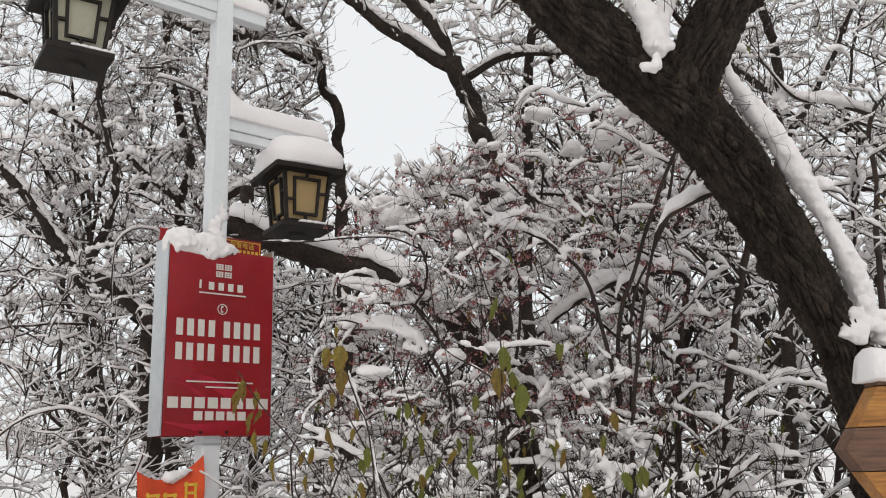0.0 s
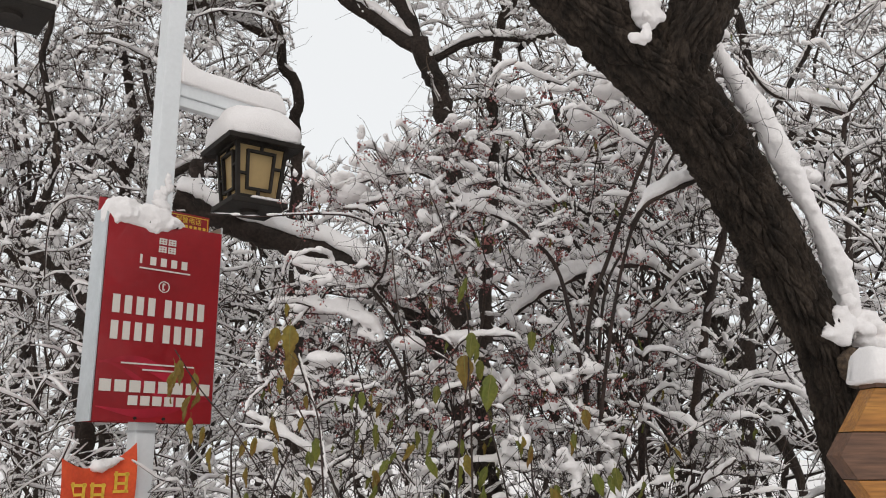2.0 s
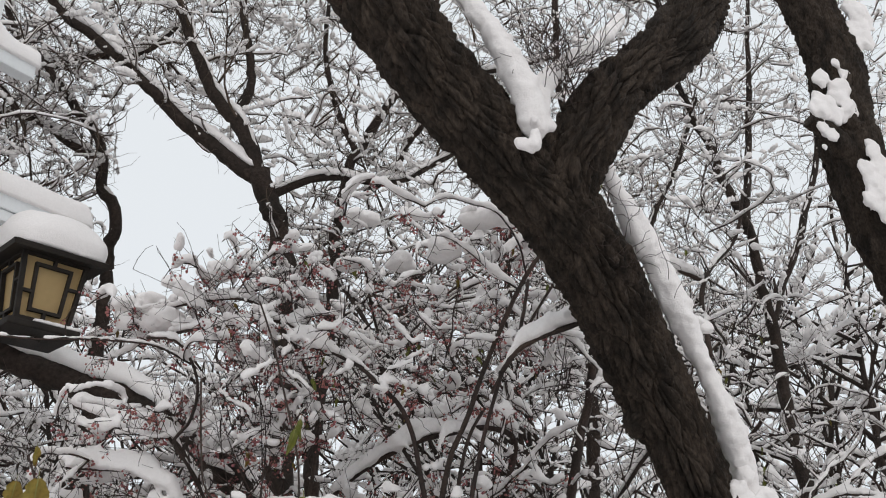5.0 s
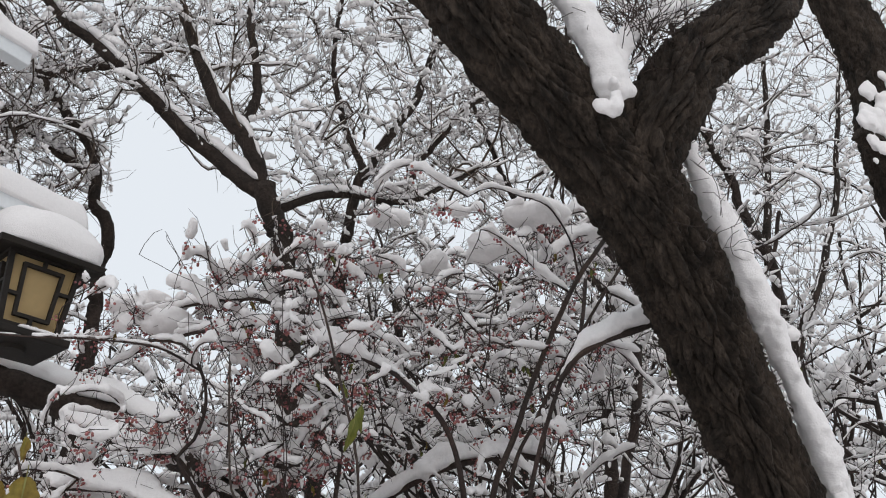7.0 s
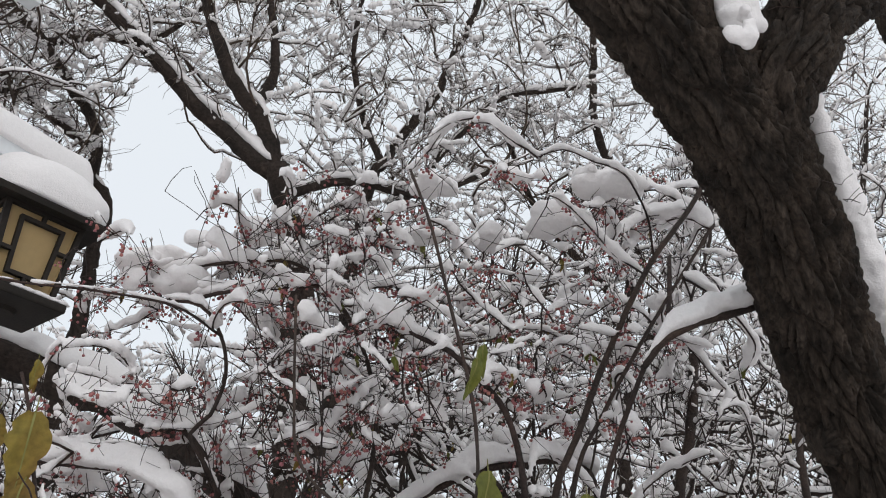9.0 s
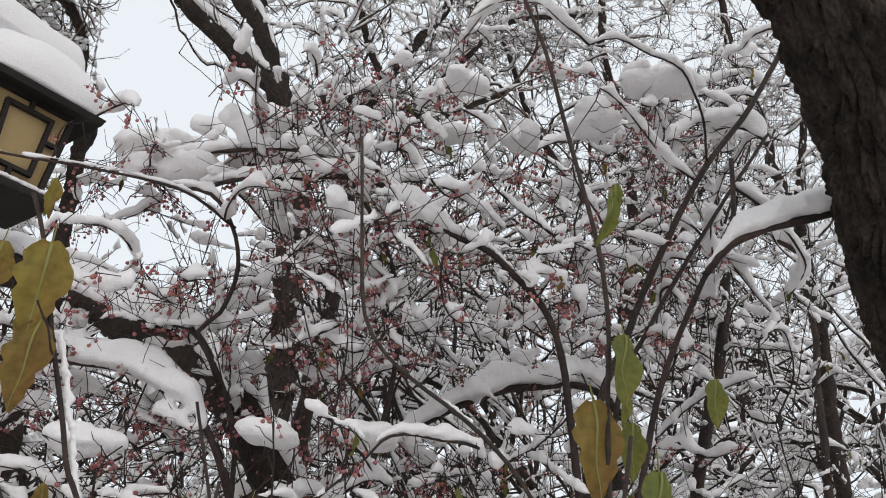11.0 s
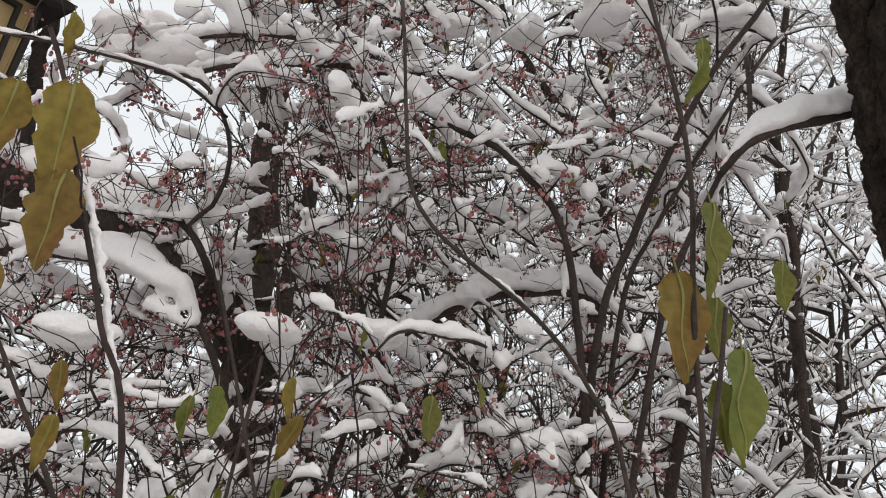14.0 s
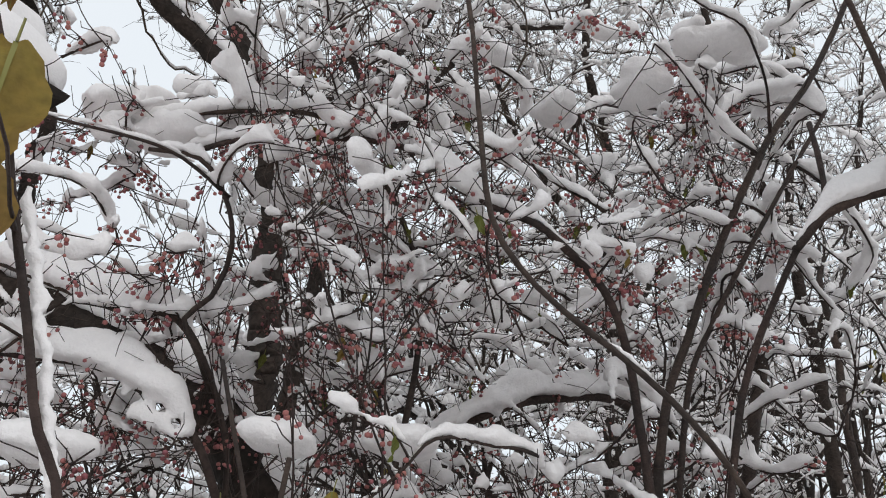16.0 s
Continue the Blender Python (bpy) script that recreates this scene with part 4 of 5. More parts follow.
# ---- leaves ----
def leaf_mesh(name, length, width, curl, fold, seed, mat):
    """A hanging leaf: pointed, folded along its rib, wavy and nibbled at the rim."""
    n, k = 12, 4
    r = random.Random(seed)
    v, f, mats = [], [], []
    nib = [1 - (0.35 * r.random() ** 3) for _ in range(2 * n + 4)]
    for i in range(n + 1):
        u = i / n
        w = width * 0.5 * (math.sin(math.pi * min(1, u * 0.97 + 0.03) ** 0.75) ** 0.9) * (1 - 0.15 * u) + 0.0008
        bend = curl * u * u
        for j in range(-k, k + 1):
            s = j / k
            e = nib[i] if j < 0 else nib[n + i]
            x = w * s * (e if abs(s) > 0.6 else 1)
            y = -fold * abs(x) + 0.004 * math.sin(u * 9 + s * 3 + seed) + bend * length * 0.35
            z = -length * u * (1 - 0.12 * abs(curl) * u)
            v.append((x, y, z))
    m = 2 * k + 1
    for i in range(n):
        for j in range(m - 1):
            a = i * m + j
            f.append((a, a + 1, a + m + 1, a + m))
            mats.append(0)
    base = len(v)
    for i in range(n + 1):
        c = v[i * m + k]
        t = 0.0013 * (1.2 - i / n)
        v += [(c[0] - t, c[1] - 0.0012, c[2]), (c[0] + t, c[1] - 0.0012, c[2])]
    for i in range(n):
        a = base + 2 * i
        f.append((a, a + 1, a + 3, a + 2))
        mats.append(1)
    # stalk
    b = len(v)
    for z, rr in ((0.0, 0.0012), (0.022, 0.001)):
        for q in range(3):
            v.append((rr * math.cos(q * 2.1), rr * math.sin(q * 2.1) + (0.006 if z else 0), z))
    for q in range(3):
        f.append((b + q, b + (q + 1) % 3, b + 3 + (q + 1) % 3, b + 3 + q))
        mats.append(1)
    me = bpy.data.meshes.new(name)
    me.from_pydata(v, [], f)
    me.materials.append(mat)
    me.materials.append(VEIN)
    me.polygons.foreach_set("material_index", mats)
    me.polygons.foreach_set("use_smooth", [True] * len(f))
    me.update()
    return me


LEAVES = [leaf_mesh("leaf", 0.105, 0.042, 0.3, 0.5, 1, LEAF), leaf_mesh("leaf", 0.115, 0.046, -0.25, 0.35, 2, LEAF), leaf_mesh("leaf", 0.09, 0.03, 0.5, 0.9, 3, LEAF),
          leaf_mesh("leaf", 0.11, 0.036, -0.4, 0.8, 4, LEAF_BROWN), leaf_mesh("leaf", 0.10, 0.04, 0.35, 0.6, 5, LEAF_BROWN),
          leaf_mesh("leaf", 0.105, 0.056, 0.2, 0.2, 9, LEAF_BROWN), leaf_mesh("leaf", 0.105, 0.05, -0.2, 0.25, 10, LEAF)]
SMALL = [leaf_mesh("leaf", 0.055, 0.024, 0.3, 0.5, 6, LEAF), leaf_mesh("leaf", 0.05, 0.02, -0.4, 0.7, 7, LEAF), leaf_mesh("leaf", 0.05, 0.017, 0.4, 0.9, 8, LEAF_BROWN)]


def hang_leaf(parent, at, rng, meshes, scale=1.0, yaw=None, tilt=14):
    ob = new("leaf", meshes[int(rng.integers(len(meshes)))])
    ob.parent = parent
    m = pose(*at, rng.normal() * tilt, rng.normal() * tilt, rng.uniform(-70, 70) if yaw is None else yaw)
    ob.matrix_local = Matrix.Translation(-Vector(parent.location)) @ m @ Matrix.Scale(scale * rng.uniform(0.8, 1.2), 4)
    return ob


# ---- spindle thicket with pink fruit ----
def clear_sky(q):
    """Keeps the gap of open sky between the lamp and the crowns free of twigs."""
    x, y, z = q
    if y < 5.9:
        return True
    k = 7.2 / (y - 1.8)
    a, b = x * k, 1.6 + (z - 1.6) * k
    return not (-1.05 < a < 0.3 and (4.3 if y > 12 else 3.95) < b < 5.66 - 0.73 * (a - 0.23))


def top_of(x):
    return float(np.interp(x, [-0.7, -0.3, 0.1, 0.6, 1.1, 1.6, 2.2, 3.5], [2.9, 3.1, 3.26, 3.52, 3.45, 3.85, 4.6, 4.8]))


# light gaps in the thicket, through which its main branches show: each a run of places with its width
GAPS = {}
for run, wide in (([(1.65, 6.0, 2.70), (1.54, 5.97, 2.76), (1.38, 5.95, 2.75), (1.09, 5.9, 2.66), (0.84, 5.9, 2.52), (0.62, 5.85, 2.36)], 0.10),
                  ([(0.99, 5.0, 2.20), (1.11, 5.0, 2.56), (1.31, 4.9, 3.08), (1.5, 4.85, 3.4)], 0.025),
                  ([(0.08, 5.4, 2.08), (0.03, 5.38, 2.26), (-0.03, 5.3, 2.34), (-0.09, 5.3, 2.43), (-0.04, 5.3, 2.50), (-0.02, 5.3, 2.64), (-0.06, 5.3, 2.77), (-0.14, 5.3, 2.86)], 0.035),
                  ([(0.05, 5.3, 2.08), (-0.16, 5.35, 2.31), (-0.27, 5.4, 2.36), (-0.52, 5.5, 2.38)], 0.035),
                  ([(1.68, 5.72, 1.4), (1.81, 5.7, 2.20), (1.89, 5.7, 2.61), (1.97, 5.7, 2.86)], 0.03)):
    for a, b in zip(run[:-1], run[1:]):
        for i in range(13):
            g = np.array(a) + (np.array(b) - np.array(a)) * i / 12
            u, w, e = (g[0] + 0.16) / (g[1] - 2.8), (g[2] - 1.61) / (g[1] - 2.8), wide / (g[1] - 2.8)
            for j in range(int((u - e) * 100), int((u + e) * 100) + 2):
                for k in range(int((w - e) * 100), int((w + e) * 100) + 2):
                    GAPS[j, k] = max(GAPS.get((j, k), 0), g[1] - 0.09)


def in_thicket(q):
    x, y, z = q
    if z > top_of(x) or y > 7.0 or x < -0.72 or z < -0.1:
        return False
    if x < -0.56 and z > 2.3:
        return False
    if x > 3.3 and z > 3.4 and y < 6.1:
        return False
    if x < -0.2 and 2.56 < z < 2.86:
        return False
    return y > 4.2 + 0.42 * max(0.0, min(x, 2.2) - 0.9) + (0.55 if z > 1.75 else 0)


def airy(q):
    x, y, z = q
    return y > 3.9 and y < GAPS.get((int((x + 0.16) / (y - 2.8) * 100), int((z - 1.61) / (y - 2.8) * 100)), 0)


def fruit_zone(q):
    return q[0] < 1.6 and q[2] > 1.7 and q[1] < 6.1


def within(x0, x1, y0, y1, z0, z1=9.0):
    """Draws places from a block of the thicket, most of them near its outside."""
    def draw(r):
        x, y = r.uniform(x0, x1), r.uniform(y0, y1)
        top = min(z1, top_of(x))
        return np.array((x, y, z0 + (top - z0) * (1 - r.random() ** 1.25))) if top > z0 else None
    return draw


def spindle(seed, base, stems, fixed=(), berries=150, label="snow-laden spindle shrub with bunches of pink fruit", leaves=18, crown=None, count=220, kids=(5, 3), depth=0.053, whips=40):
    pl = Plant(seed, depth, 3, 7, 0.034, in_thicket, 0.09, 0.4, puffy=0.0026, puff=PUFF, crowd=2.1, clot=1.2, airy=airy, melting=0.0118, steep=0.86)
    for pts, r0, r1, snow, cl in fixed:
        p = pl.limb(pts, r0, r1, snow, 0.05, 7, 0.80)
        if cl:
            pl.clothe(p, max(0.006, r1), cl, 0.42, 1, (5, 3), 0.17, 0.0, 0.8, 1.1)
    for at, way, length, r in stems:
        pl.grow(at, way, length, r, 2, kids, 0.10, -0.004, 0.8, 1.0, 0.40)
    if crown:
        pl.fill(count, crown, 0.0048, 4, 0.17)
    if crown:
        for _ in range(whips):
            q = crown(pl.r)
            if q is not None:
                pl.grow((q[0], min(q[1], base[1]), max(0.3, q[2] - 1.0)), (pl.r.normal() * 0.45, pl.r.normal() * 0.2 - 0.1, 1.0), pl.r.uniform(0.6, 1.5), 0.0034, 1, (3,), 0.045, 0.0, 0.6, 0, 0.3)
    pl.spurs(1300, 0.14, 0.0013)
    pl.heaps(26, 0.028)
    pl.berries(berries, fruit_zone)
    ob = pl.build("spindle_shrub", label, "shrub", STEM, "spindle shrubs", (*base, 0))
    lr = np.random.default_rng(seed + 500)
    for _ in range(leaves):
        p, _r = pl.lines[lr.integers(len(pl.lines))]
        hang_leaf(ob, p[lr.integers(len(p))] - np.array((0, 0.01, 0.01)), lr, SMALL)
    return pl


def stems_at(rng, n, x0, x1, y0, y1, lean=(0, 0), h=(2.6, 3.6), r=(0.012, 0.022)):
    out = []
    for _ in range(n):
        a = (rng.uniform(x0, x1), rng.uniform(y0, y1), -0.05)
        out.append((a, (lean[0] + rng.normal() * 0.28, lean[1] + rng.normal() * 0.2, 1.0), rng.uniform(*h), rng.uniform(*r)))
    return out


SR = np.random.default_rng(42)
spindle(1, (1.45, 6.0), stems_at(SR, 3, 1.2, 1.9, 5.6, 6.3), (
    ([(1.46, 6.02, -0.1), (1.46, 6.0, 1.2), (1.52, 6.0, 2.02), (1.59, 6.0, 2.40), (1.65, 6.0, 2.64), (1.54, 5.97, 2.70), (1.38, 5.95, 2.70), (1.09, 5.9, 2.61), (0.84, 5.9, 2.47), (0.65, 5.85, 2.32)], 0.032, 0.013, 1.9, 8),
    ([(1.6, 5.75, -0.1), (1.68, 5.72, 1.4), (1.81, 5.7, 2.20), (1.89, 5.7, 2.61), (1.97, 5.7, 2.86), (2.03, 5.7, 3.24)], 0.030, 0.024, 0.5, 5),
    ([(1.52, 4.50, 2.86), (1.35, 4.52, 2.78), (1.27, 4.55, 2.75), (1.19, 4.6, 2.70), (1.14, 4.65, 2.62)], 0.014, 0.010, 1.25, 3),
    ([(0.86, 4.9, -0.05), (0.98, 4.88, 1.5), (1.05, 4.85, 2.1), (1.1, 4.8, 2.38), (1.145, 4.65, 2.63), (1.2, 4.6, 2.76), (1.28, 4.68, 3.04)], 0.015, 0.007, 0.0, 4),
), 260, crown=within(0.6, 2.2, 5.4, 6.5, 1.4), count=170, leaves=40)
spindle(2, (0.9, 5.1), stems_at(SR, 4, 0.4, 1.2, 4.9, 5.5), (
    ([(0.94, 5.1, -0.1), (0.96, 5.05, 1.2), (0.99, 5.0, 2.20), (1.11, 5.0, 2.56), (1.31, 4.9, 3.08), (1.5, 4.85, 3.4), (1.7, 4.8, 3.8)], 0.017, 0.009, 0.2, 7),
    ([(0.99, 5.12, -0.1), (1.02, 5.06, 1.3), (1.06, 5.0, 2.25), (1.20, 5.0, 2.62), (1.40, 4.95, 3.0), (1.66, 4.95, 3.4)], 0.013, 0.006, 0.2, 5),
    ([(1.0, 5.2, -0.1), (1.0, 5.05, 1.4), (0.86, 4.9, 2.35), (0.67, 4.9, 2.63), (0.54, 5.0, 2.76), (0.38, 5.0, 2.84), (0.27, 5.1, 2.92), (-0.03, 5.2, 2.89), (-0.17, 5.4, 2.92)], 0.018, 0.007, 0.75, 18),
), 600, crown=within(0.1, 1.9, 4.7, 5.7, 1.5), count=280, leaves=40)
spindle(3, (0.0, 5.4), stems_at(SR, 4, -0.45, 0.4, 5.2, 5.9), (
    ([(0.12, 5.42, -0.1), (0.10, 5.4, 1.4), (0.08, 5.4, 2.08), (0.03, 5.38, 2.26), (-0.03, 5.3, 2.34), (-0.09, 5.3, 2.43), (-0.04, 5.3, 2.50), (-0.02, 5.3, 2.64), (-0.06, 5.3, 2.77), (-0.14, 5.3, 2.86), (-0.26, 5.35, 2.88)], 0.013, 0.006, 0.6, 6),
    ([(0.03, 5.38, 2.26), (-0.10, 5.35, 2.44), (-0.23, 5.5, 2.50), (-0.36, 5.6, 2.56), (-0.57, 5.72, 2.65)], 0.012, 0.007, 1.6, 3),
    ([(0.2, 5.35, 1.7), (0.05, 5.3, 2.04), (-0.05, 5.3, 2.19), (-0.16, 5.35, 2.26), (-0.27, 5.4, 2.31), (-0.52, 5.5, 2.33)], 0.013, 0.007, 1.9, 4),
    ([(0.3, 5.5, 1.3), (0.5, 5.4, 2.3), (0.45, 5.3, 2.75), (0.2, 5.25, 3.04), (-0.1, 5.35, 3.05), (-0.34, 5.5, 3.02)], 0.012, 0.006, 0.8, 14),
    ([(-0.05, 5.25, 2.74), (-0.215, 5.2, 2.797), (-0.456, 5.2, 2.805), (-0.70, 5.2, 2.79), (-0.95, 5.2, 2.80)], 0.005, 0.003, 0.3, 2),
), 560, crown=within(-0.68, 0.55, 4.95, 6.0, 1.3), count=220)
spindle(4, (0.4, 4.6), stems_at(SR, 5, -0.55, 1.5, 4.5, 4.9, (0, 0.1), (0.8, 1.4), (0.003, 0.005)), (), 40, "low snow-laden spindle shrub in front of thicket", leaves=110, crown=within(-0.7, 1.8, 4.45, 5.1, 0.7, 2.0), count=200, whips=14, depth=0.042)
spindle(5, (2.5, 5.8), stems_at(SR, 5, 1.9, 3.3, 5.3, 6.5, (0.05, 0.0), (3.4, 5.4)), (
    ([(2.9, 6.2, -0.1), (3.0, 6.3, 2.0), (3.2, 6.5, 3.5), (3.3, 6.6, 4.0), (3.65, 6.7, 4.4), (3.75, 6.6, 4.8)], 0.034, 0.014, 1.2, 10),
    ([(3.3, 6.6, 4.0), (3.0, 6.6, 4.1), (2.75, 6.6, 4.15), (2.5, 6.5, 4.4)], 0.018, 0.007, 1.8, 6),
), 50, "tall snow-laden spindle shrub beside old tree", 30, crown=within(1.6, 4.4, 5.0, 6.8, 1.2), count=230, depth=0.044)

# big heaps of snow on the spindle tops
for c, size in (((-0.327, 5.5, 3.078), (0.125, 0.10, 0.066)), ((-0.236, 5.45, 2.985), (0.088, 0.08, 0.075)), ((-0.197, 5.5, 3.198), (0.054, 0.05, 0.052)), ((0.022, 5.45, 3.265), (0.066, 0.06, 0.056)),
                ((-0.031, 5.4, 3.10), (0.08, 0.07, 0.057)), ((0.403, 5.4, 3.40), (0.052, 0.05, 0.043)), ((0.656, 5.39, 3.585), (0.08, 0.07, 0.058)), ((1.184, 4.85, 3.395), (0.115, 0.08, 0.07)), ((1.085, 4.87, 3.43), (0.045, 0.045, 0.045)),
                ((0.986, 5.0, 3.27), (0.10, 0.08, 0.066)), ((0.126, 5.0, 2.105), (0.075, 0.065, 0.05)), ((0.366, 5.0, 2.13), (0.074, 0.066, 0.05)), ((0.833, 5.2, 3.29), (0.08, 0.07, 0.055)), ((0.234, 5.3, 2.865), (0.052, 0.05, 0.034)),
                ((0.379, 5.3, 2.723), (0.04, 0.04, 0.034)), ((0.61, 5.3, 3.295), (0.07, 0.06, 0.05)), ((-0.327, 5.0, 2.025), (0.086, 0.075, 0.058))):
    heap = Soup()
    hr = np.random.default_rng(int(c[0] * 1000 + c[2] * 77) + 4000)
    size = np.array(size)
    for i in range(7):
        off = hr.normal(size=3) * (0.34, 0.34, 0.14) * size
        lump(heap, off, size * hr.uniform(0.5, 0.8), BALL3, 0.6, hr.random() * 90, 0.12)
    ob = melt(tagged(heap.object("snow_mound", SNOW), "rounded heap of snow lying on shrub twigs", "snow", "snow mounds"), 0.009, 5)
    ob.location = c


# ---- bare young shoots with hanging leaves, nearest to the viewer ----
def clinging_snow(parent, points, width, seed):
    """A narrow strip of snow blown against one side of an upright shoot."""
    r = np.random.default_rng(seed)
    sn = Soup()
    for q in resample(np.array(points) - np.array(parent.location), 0.006):
        lump(sn, q + r.normal(size=3) * 0.0015, np.array((1, 1, 1.2)) * width * r.uniform(0.75, 1.15), BALL1, 1.0, r.random() * 90, 0.15)
    return melt(sn.object("snow_strip", SNOW, parent, "narrow strip of clinging snow"), 0.0035, 3)


def leafy_shrub(seed, base, shoots, leaf_at, single, label, meshes=LEAVES, strips=()):
    """shoots: places, thickness, snow; leaf_at: places of bunches; single: leaves that hang alone, with kind, size and turn."""
    pl = Plant(seed, 0.030, 3, 7, 0.025, None, 0.07, 0.6, melting=0.006)
    for pts, r0, snow in shoots:
        p = pl.limb(pts, r0, r0 * 0.5, snow, 0.05, 6, 0.9, 0.9)
        pl.clothe(p, r0 * 0.4, 3, 0.12, 0, (0,), 0.1, 0.02, 0.5, 0.25)
    ob = pl.build("leafy_shrub", label, "shrub", STEM, "leafy shrubs", (*base, 0))
    lr = np.random.default_rng(seed)
    for at, count, scale in leaf_at:
        for i in range(count):
            q = np.array(at) + lr.normal(size=3) * (0.022, 0.03, 0.045)
            hang_leaf(ob, q, lr, meshes, scale)
    for at, kind, scale, yaw in single:
        hang_leaf(ob, at, lr, [LEAVES[kind]], scale, yaw, 7)
    for points, width in strips:
        clinging_snow(ob, points, width, seed)
    return pl


leafy_shrub(21, (-0.15, 3.9), (
    ([(-0.15, 3.9, -0.1), (-0.17, 3.88, 0.9), (-0.215, 3.87, 1.62), (-0.261, 3.87, 1.785), (-0.286, 3.87, 1.86), (-0.308, 3.87, 1.92), (-0.342, 3.87, 2.024), (-0.368, 3.87, 2.08)], 0.0058, 0.45),
    ([(0.0, 3.95, -0.1), (-0.15, 3.95, 1.0), (-0.46, 3.98, 1.55), (-0.68, 4.0, 1.82), (-0.77, 4.0, 1.95)], 0.005, 0.2),
    ([(0.1, 4.05, -0.1), (0.0, 4.1, 0.9), (-0.2, 4.15, 1.5), (-0.45, 4.2, 1.95)], 0.006, 0.2),
), (((-0.40, 4.0, 1.68), 2, 0.8), ((-0.5, 4.05, 1.58), 3, 0.8), ((-0.75, 4.0, 1.90), 4, 0.85), ((-0.70, 4.0, 1.80), 3, 0.85), ((-0.58, 3.82, 1.68), 3, 0.8)), (
    ((-0.349, 3.86, 2.10), 4, 0.62, 30), ((-0.350, 3.87, 2.095), 3, 0.5, -20), ((-0.333, 3.86, 2.022), 5, 1.0, 8), ((-0.322, 3.86, 1.925), 5, 0.88, -10), ((-0.384, 3.87, 2.015), 5, 0.9, 15), ((-0.348, 3.88, 1.93), 3, 0.66, 35),
    ((-0.293, 4.1, 1.79), 4, 0.75, -15), ((-0.37, 3.9, 1.84), 4, 0.7, 15), ((-0.283, 3.9, 1.70), 4, 0.7, -10)),
            "bare shoots with drooping olive-brown leaves", LEAVES[3:5],
            (([(-0.189, 3.874, 1.50), (-0.207, 3.874, 1.62), (-0.253, 3.874, 1.785), (-0.278, 3.874, 1.86), (-0.301, 3.874, 1.92)], 0.0055),))
leafy_shrub(22, (0.2, 4.1), (
    ([(0.30, 4.1, -0.1), (0.22, 4.1, 0.9), (0.02, 4.15, 1.5), (-0.12, 4.2, 1.95)], 0.005, 0.2),
    ([(0.60, 3.95, -0.1), (0.50, 3.95, 1.1), (0.389, 3.95, 1.69), (0.326, 3.95, 1.825), (0.245, 3.95, 1.905), (0.138, 3.95, 1.967), (0.093, 3.95, 2.0), (0.062, 3.95, 2.045), (0.047, 3.95, 2.135), (0.033, 3.95, 2.25), (0.025, 3.96, 2.33)], 0.0052, 0.2),
    ([(0.0, 4.0, -0.1), (-0.04, 4.0, 0.9), (-0.10, 4.0, 1.5), (-0.09, 3.95, 1.80)], 0.0045, 0.2),
), (((0.0, 4.1, 1.74), 2, 0.8), ((-0.02, 4.05, 1.50), 4, 0.85), ((0.14, 4.0, 1.58), 2, 0.8), ((0.22, 4.0, 1.40), 4, 0.85), ((0.05, 4.05, 1.38), 4, 0.8), ((0.4, 4.1, 1.48), 3, 0.8), ((-0.15, 4.1, 1.40), 4, 0.8), ((0.3, 4.1, 1.60), 3, 0.8), ((-0.25, 4.05, 1.60), 3, 0.8), ((-0.32, 4.1, 1.42), 4, 0.8), ((0.5, 4.05, 1.64), 3, 0.75),
    ((0.15, 4.1, 1.68), 2, 0.8), ((0.3, 4.1, 1.28), 5, 0.85), ((0.6, 4.1, 1.28), 5, 0.8), ((-0.45, 4.0, 1.38), 5, 0.8), ((-0.1, 4.0, 1.25), 5, 0.85)), (
    ((0.207, 4.19, 1.835), 6, 0.7, 5), ((-0.09, 4.25, 1.815), 6, 0.7, 25), ((-0.12, 4.27, 1.80), 2, 0.7, -30), ((-0.042, 4.0, 1.79), 4, 0.62, -40), ((0.40, 4.45, 1.93), 6, 0.5, 30)),
            "young shoots with snow and hanging olive leaves")
leafy_shrub(23, (0.32, 3.72), (
    ([(0.34, 3.72, -0.1), (0.31, 3.70, 1.0), (0.302, 3.70, 1.67), (0.297, 3.70, 1.79), (0.296, 3.70, 1.90), (0.298, 3.70, 1.99), (0.285, 3.70, 2.09), (0.245, 3.70, 2.23), (0.205, 3.70, 2.36), (0.16, 3.71, 2.48)], 0.0052, 0.0),
    ([(0.22, 3.66, -0.1), (0.24, 3.65, 1.2), (0.266, 3.65, 1.665), (0.272, 3.65, 1.71), (0.286, 3.65, 1.78), (0.296, 3.65, 1.85)], 0.005, 0.0),
    ([(0.55, 3.9, -0.1), (0.65, 3.95, 0.9), (0.85, 4.0, 1.5), (1.02, 4.05, 1.85)], 0.004, 0.0),
), (((0.62, 4.0, 1.45), 4, 0.8), ((0.8, 4.0, 1.5), 3, 0.75), ((0.75, 4.1, 1.64), 3, 0.7), ((0.95, 4.1, 1.40), 4, 0.75), ((1.1, 4.15, 1.6), 3, 0.65)), (
    ((0.279, 3.705, 1.90), 5, 1.15, -6), ((0.305, 3.68, 1.975), 6, 0.9, 10), ((0.326, 3.71, 1.945), 1, 0.6, 35), ((0.335, 3.715, 1.885), 6, 0.62, -15), ((0.372, 3.72, 1.835), 6, 1.05, 8), ((0.345, 3.73, 1.80), 0, 0.7, -30), ((0.53, 3.82, 2.0), 6, 0.66, -15),
    ((0.545, 3.83, 2.0), 2, 0.5, 40), ((0.27, 3.645, 2.13), 2, 0.85, 15), ((0.285, 3.66, 2.16), 2, 0.6, -30)),
            "dark upright shoots with large yellow-green leaves")


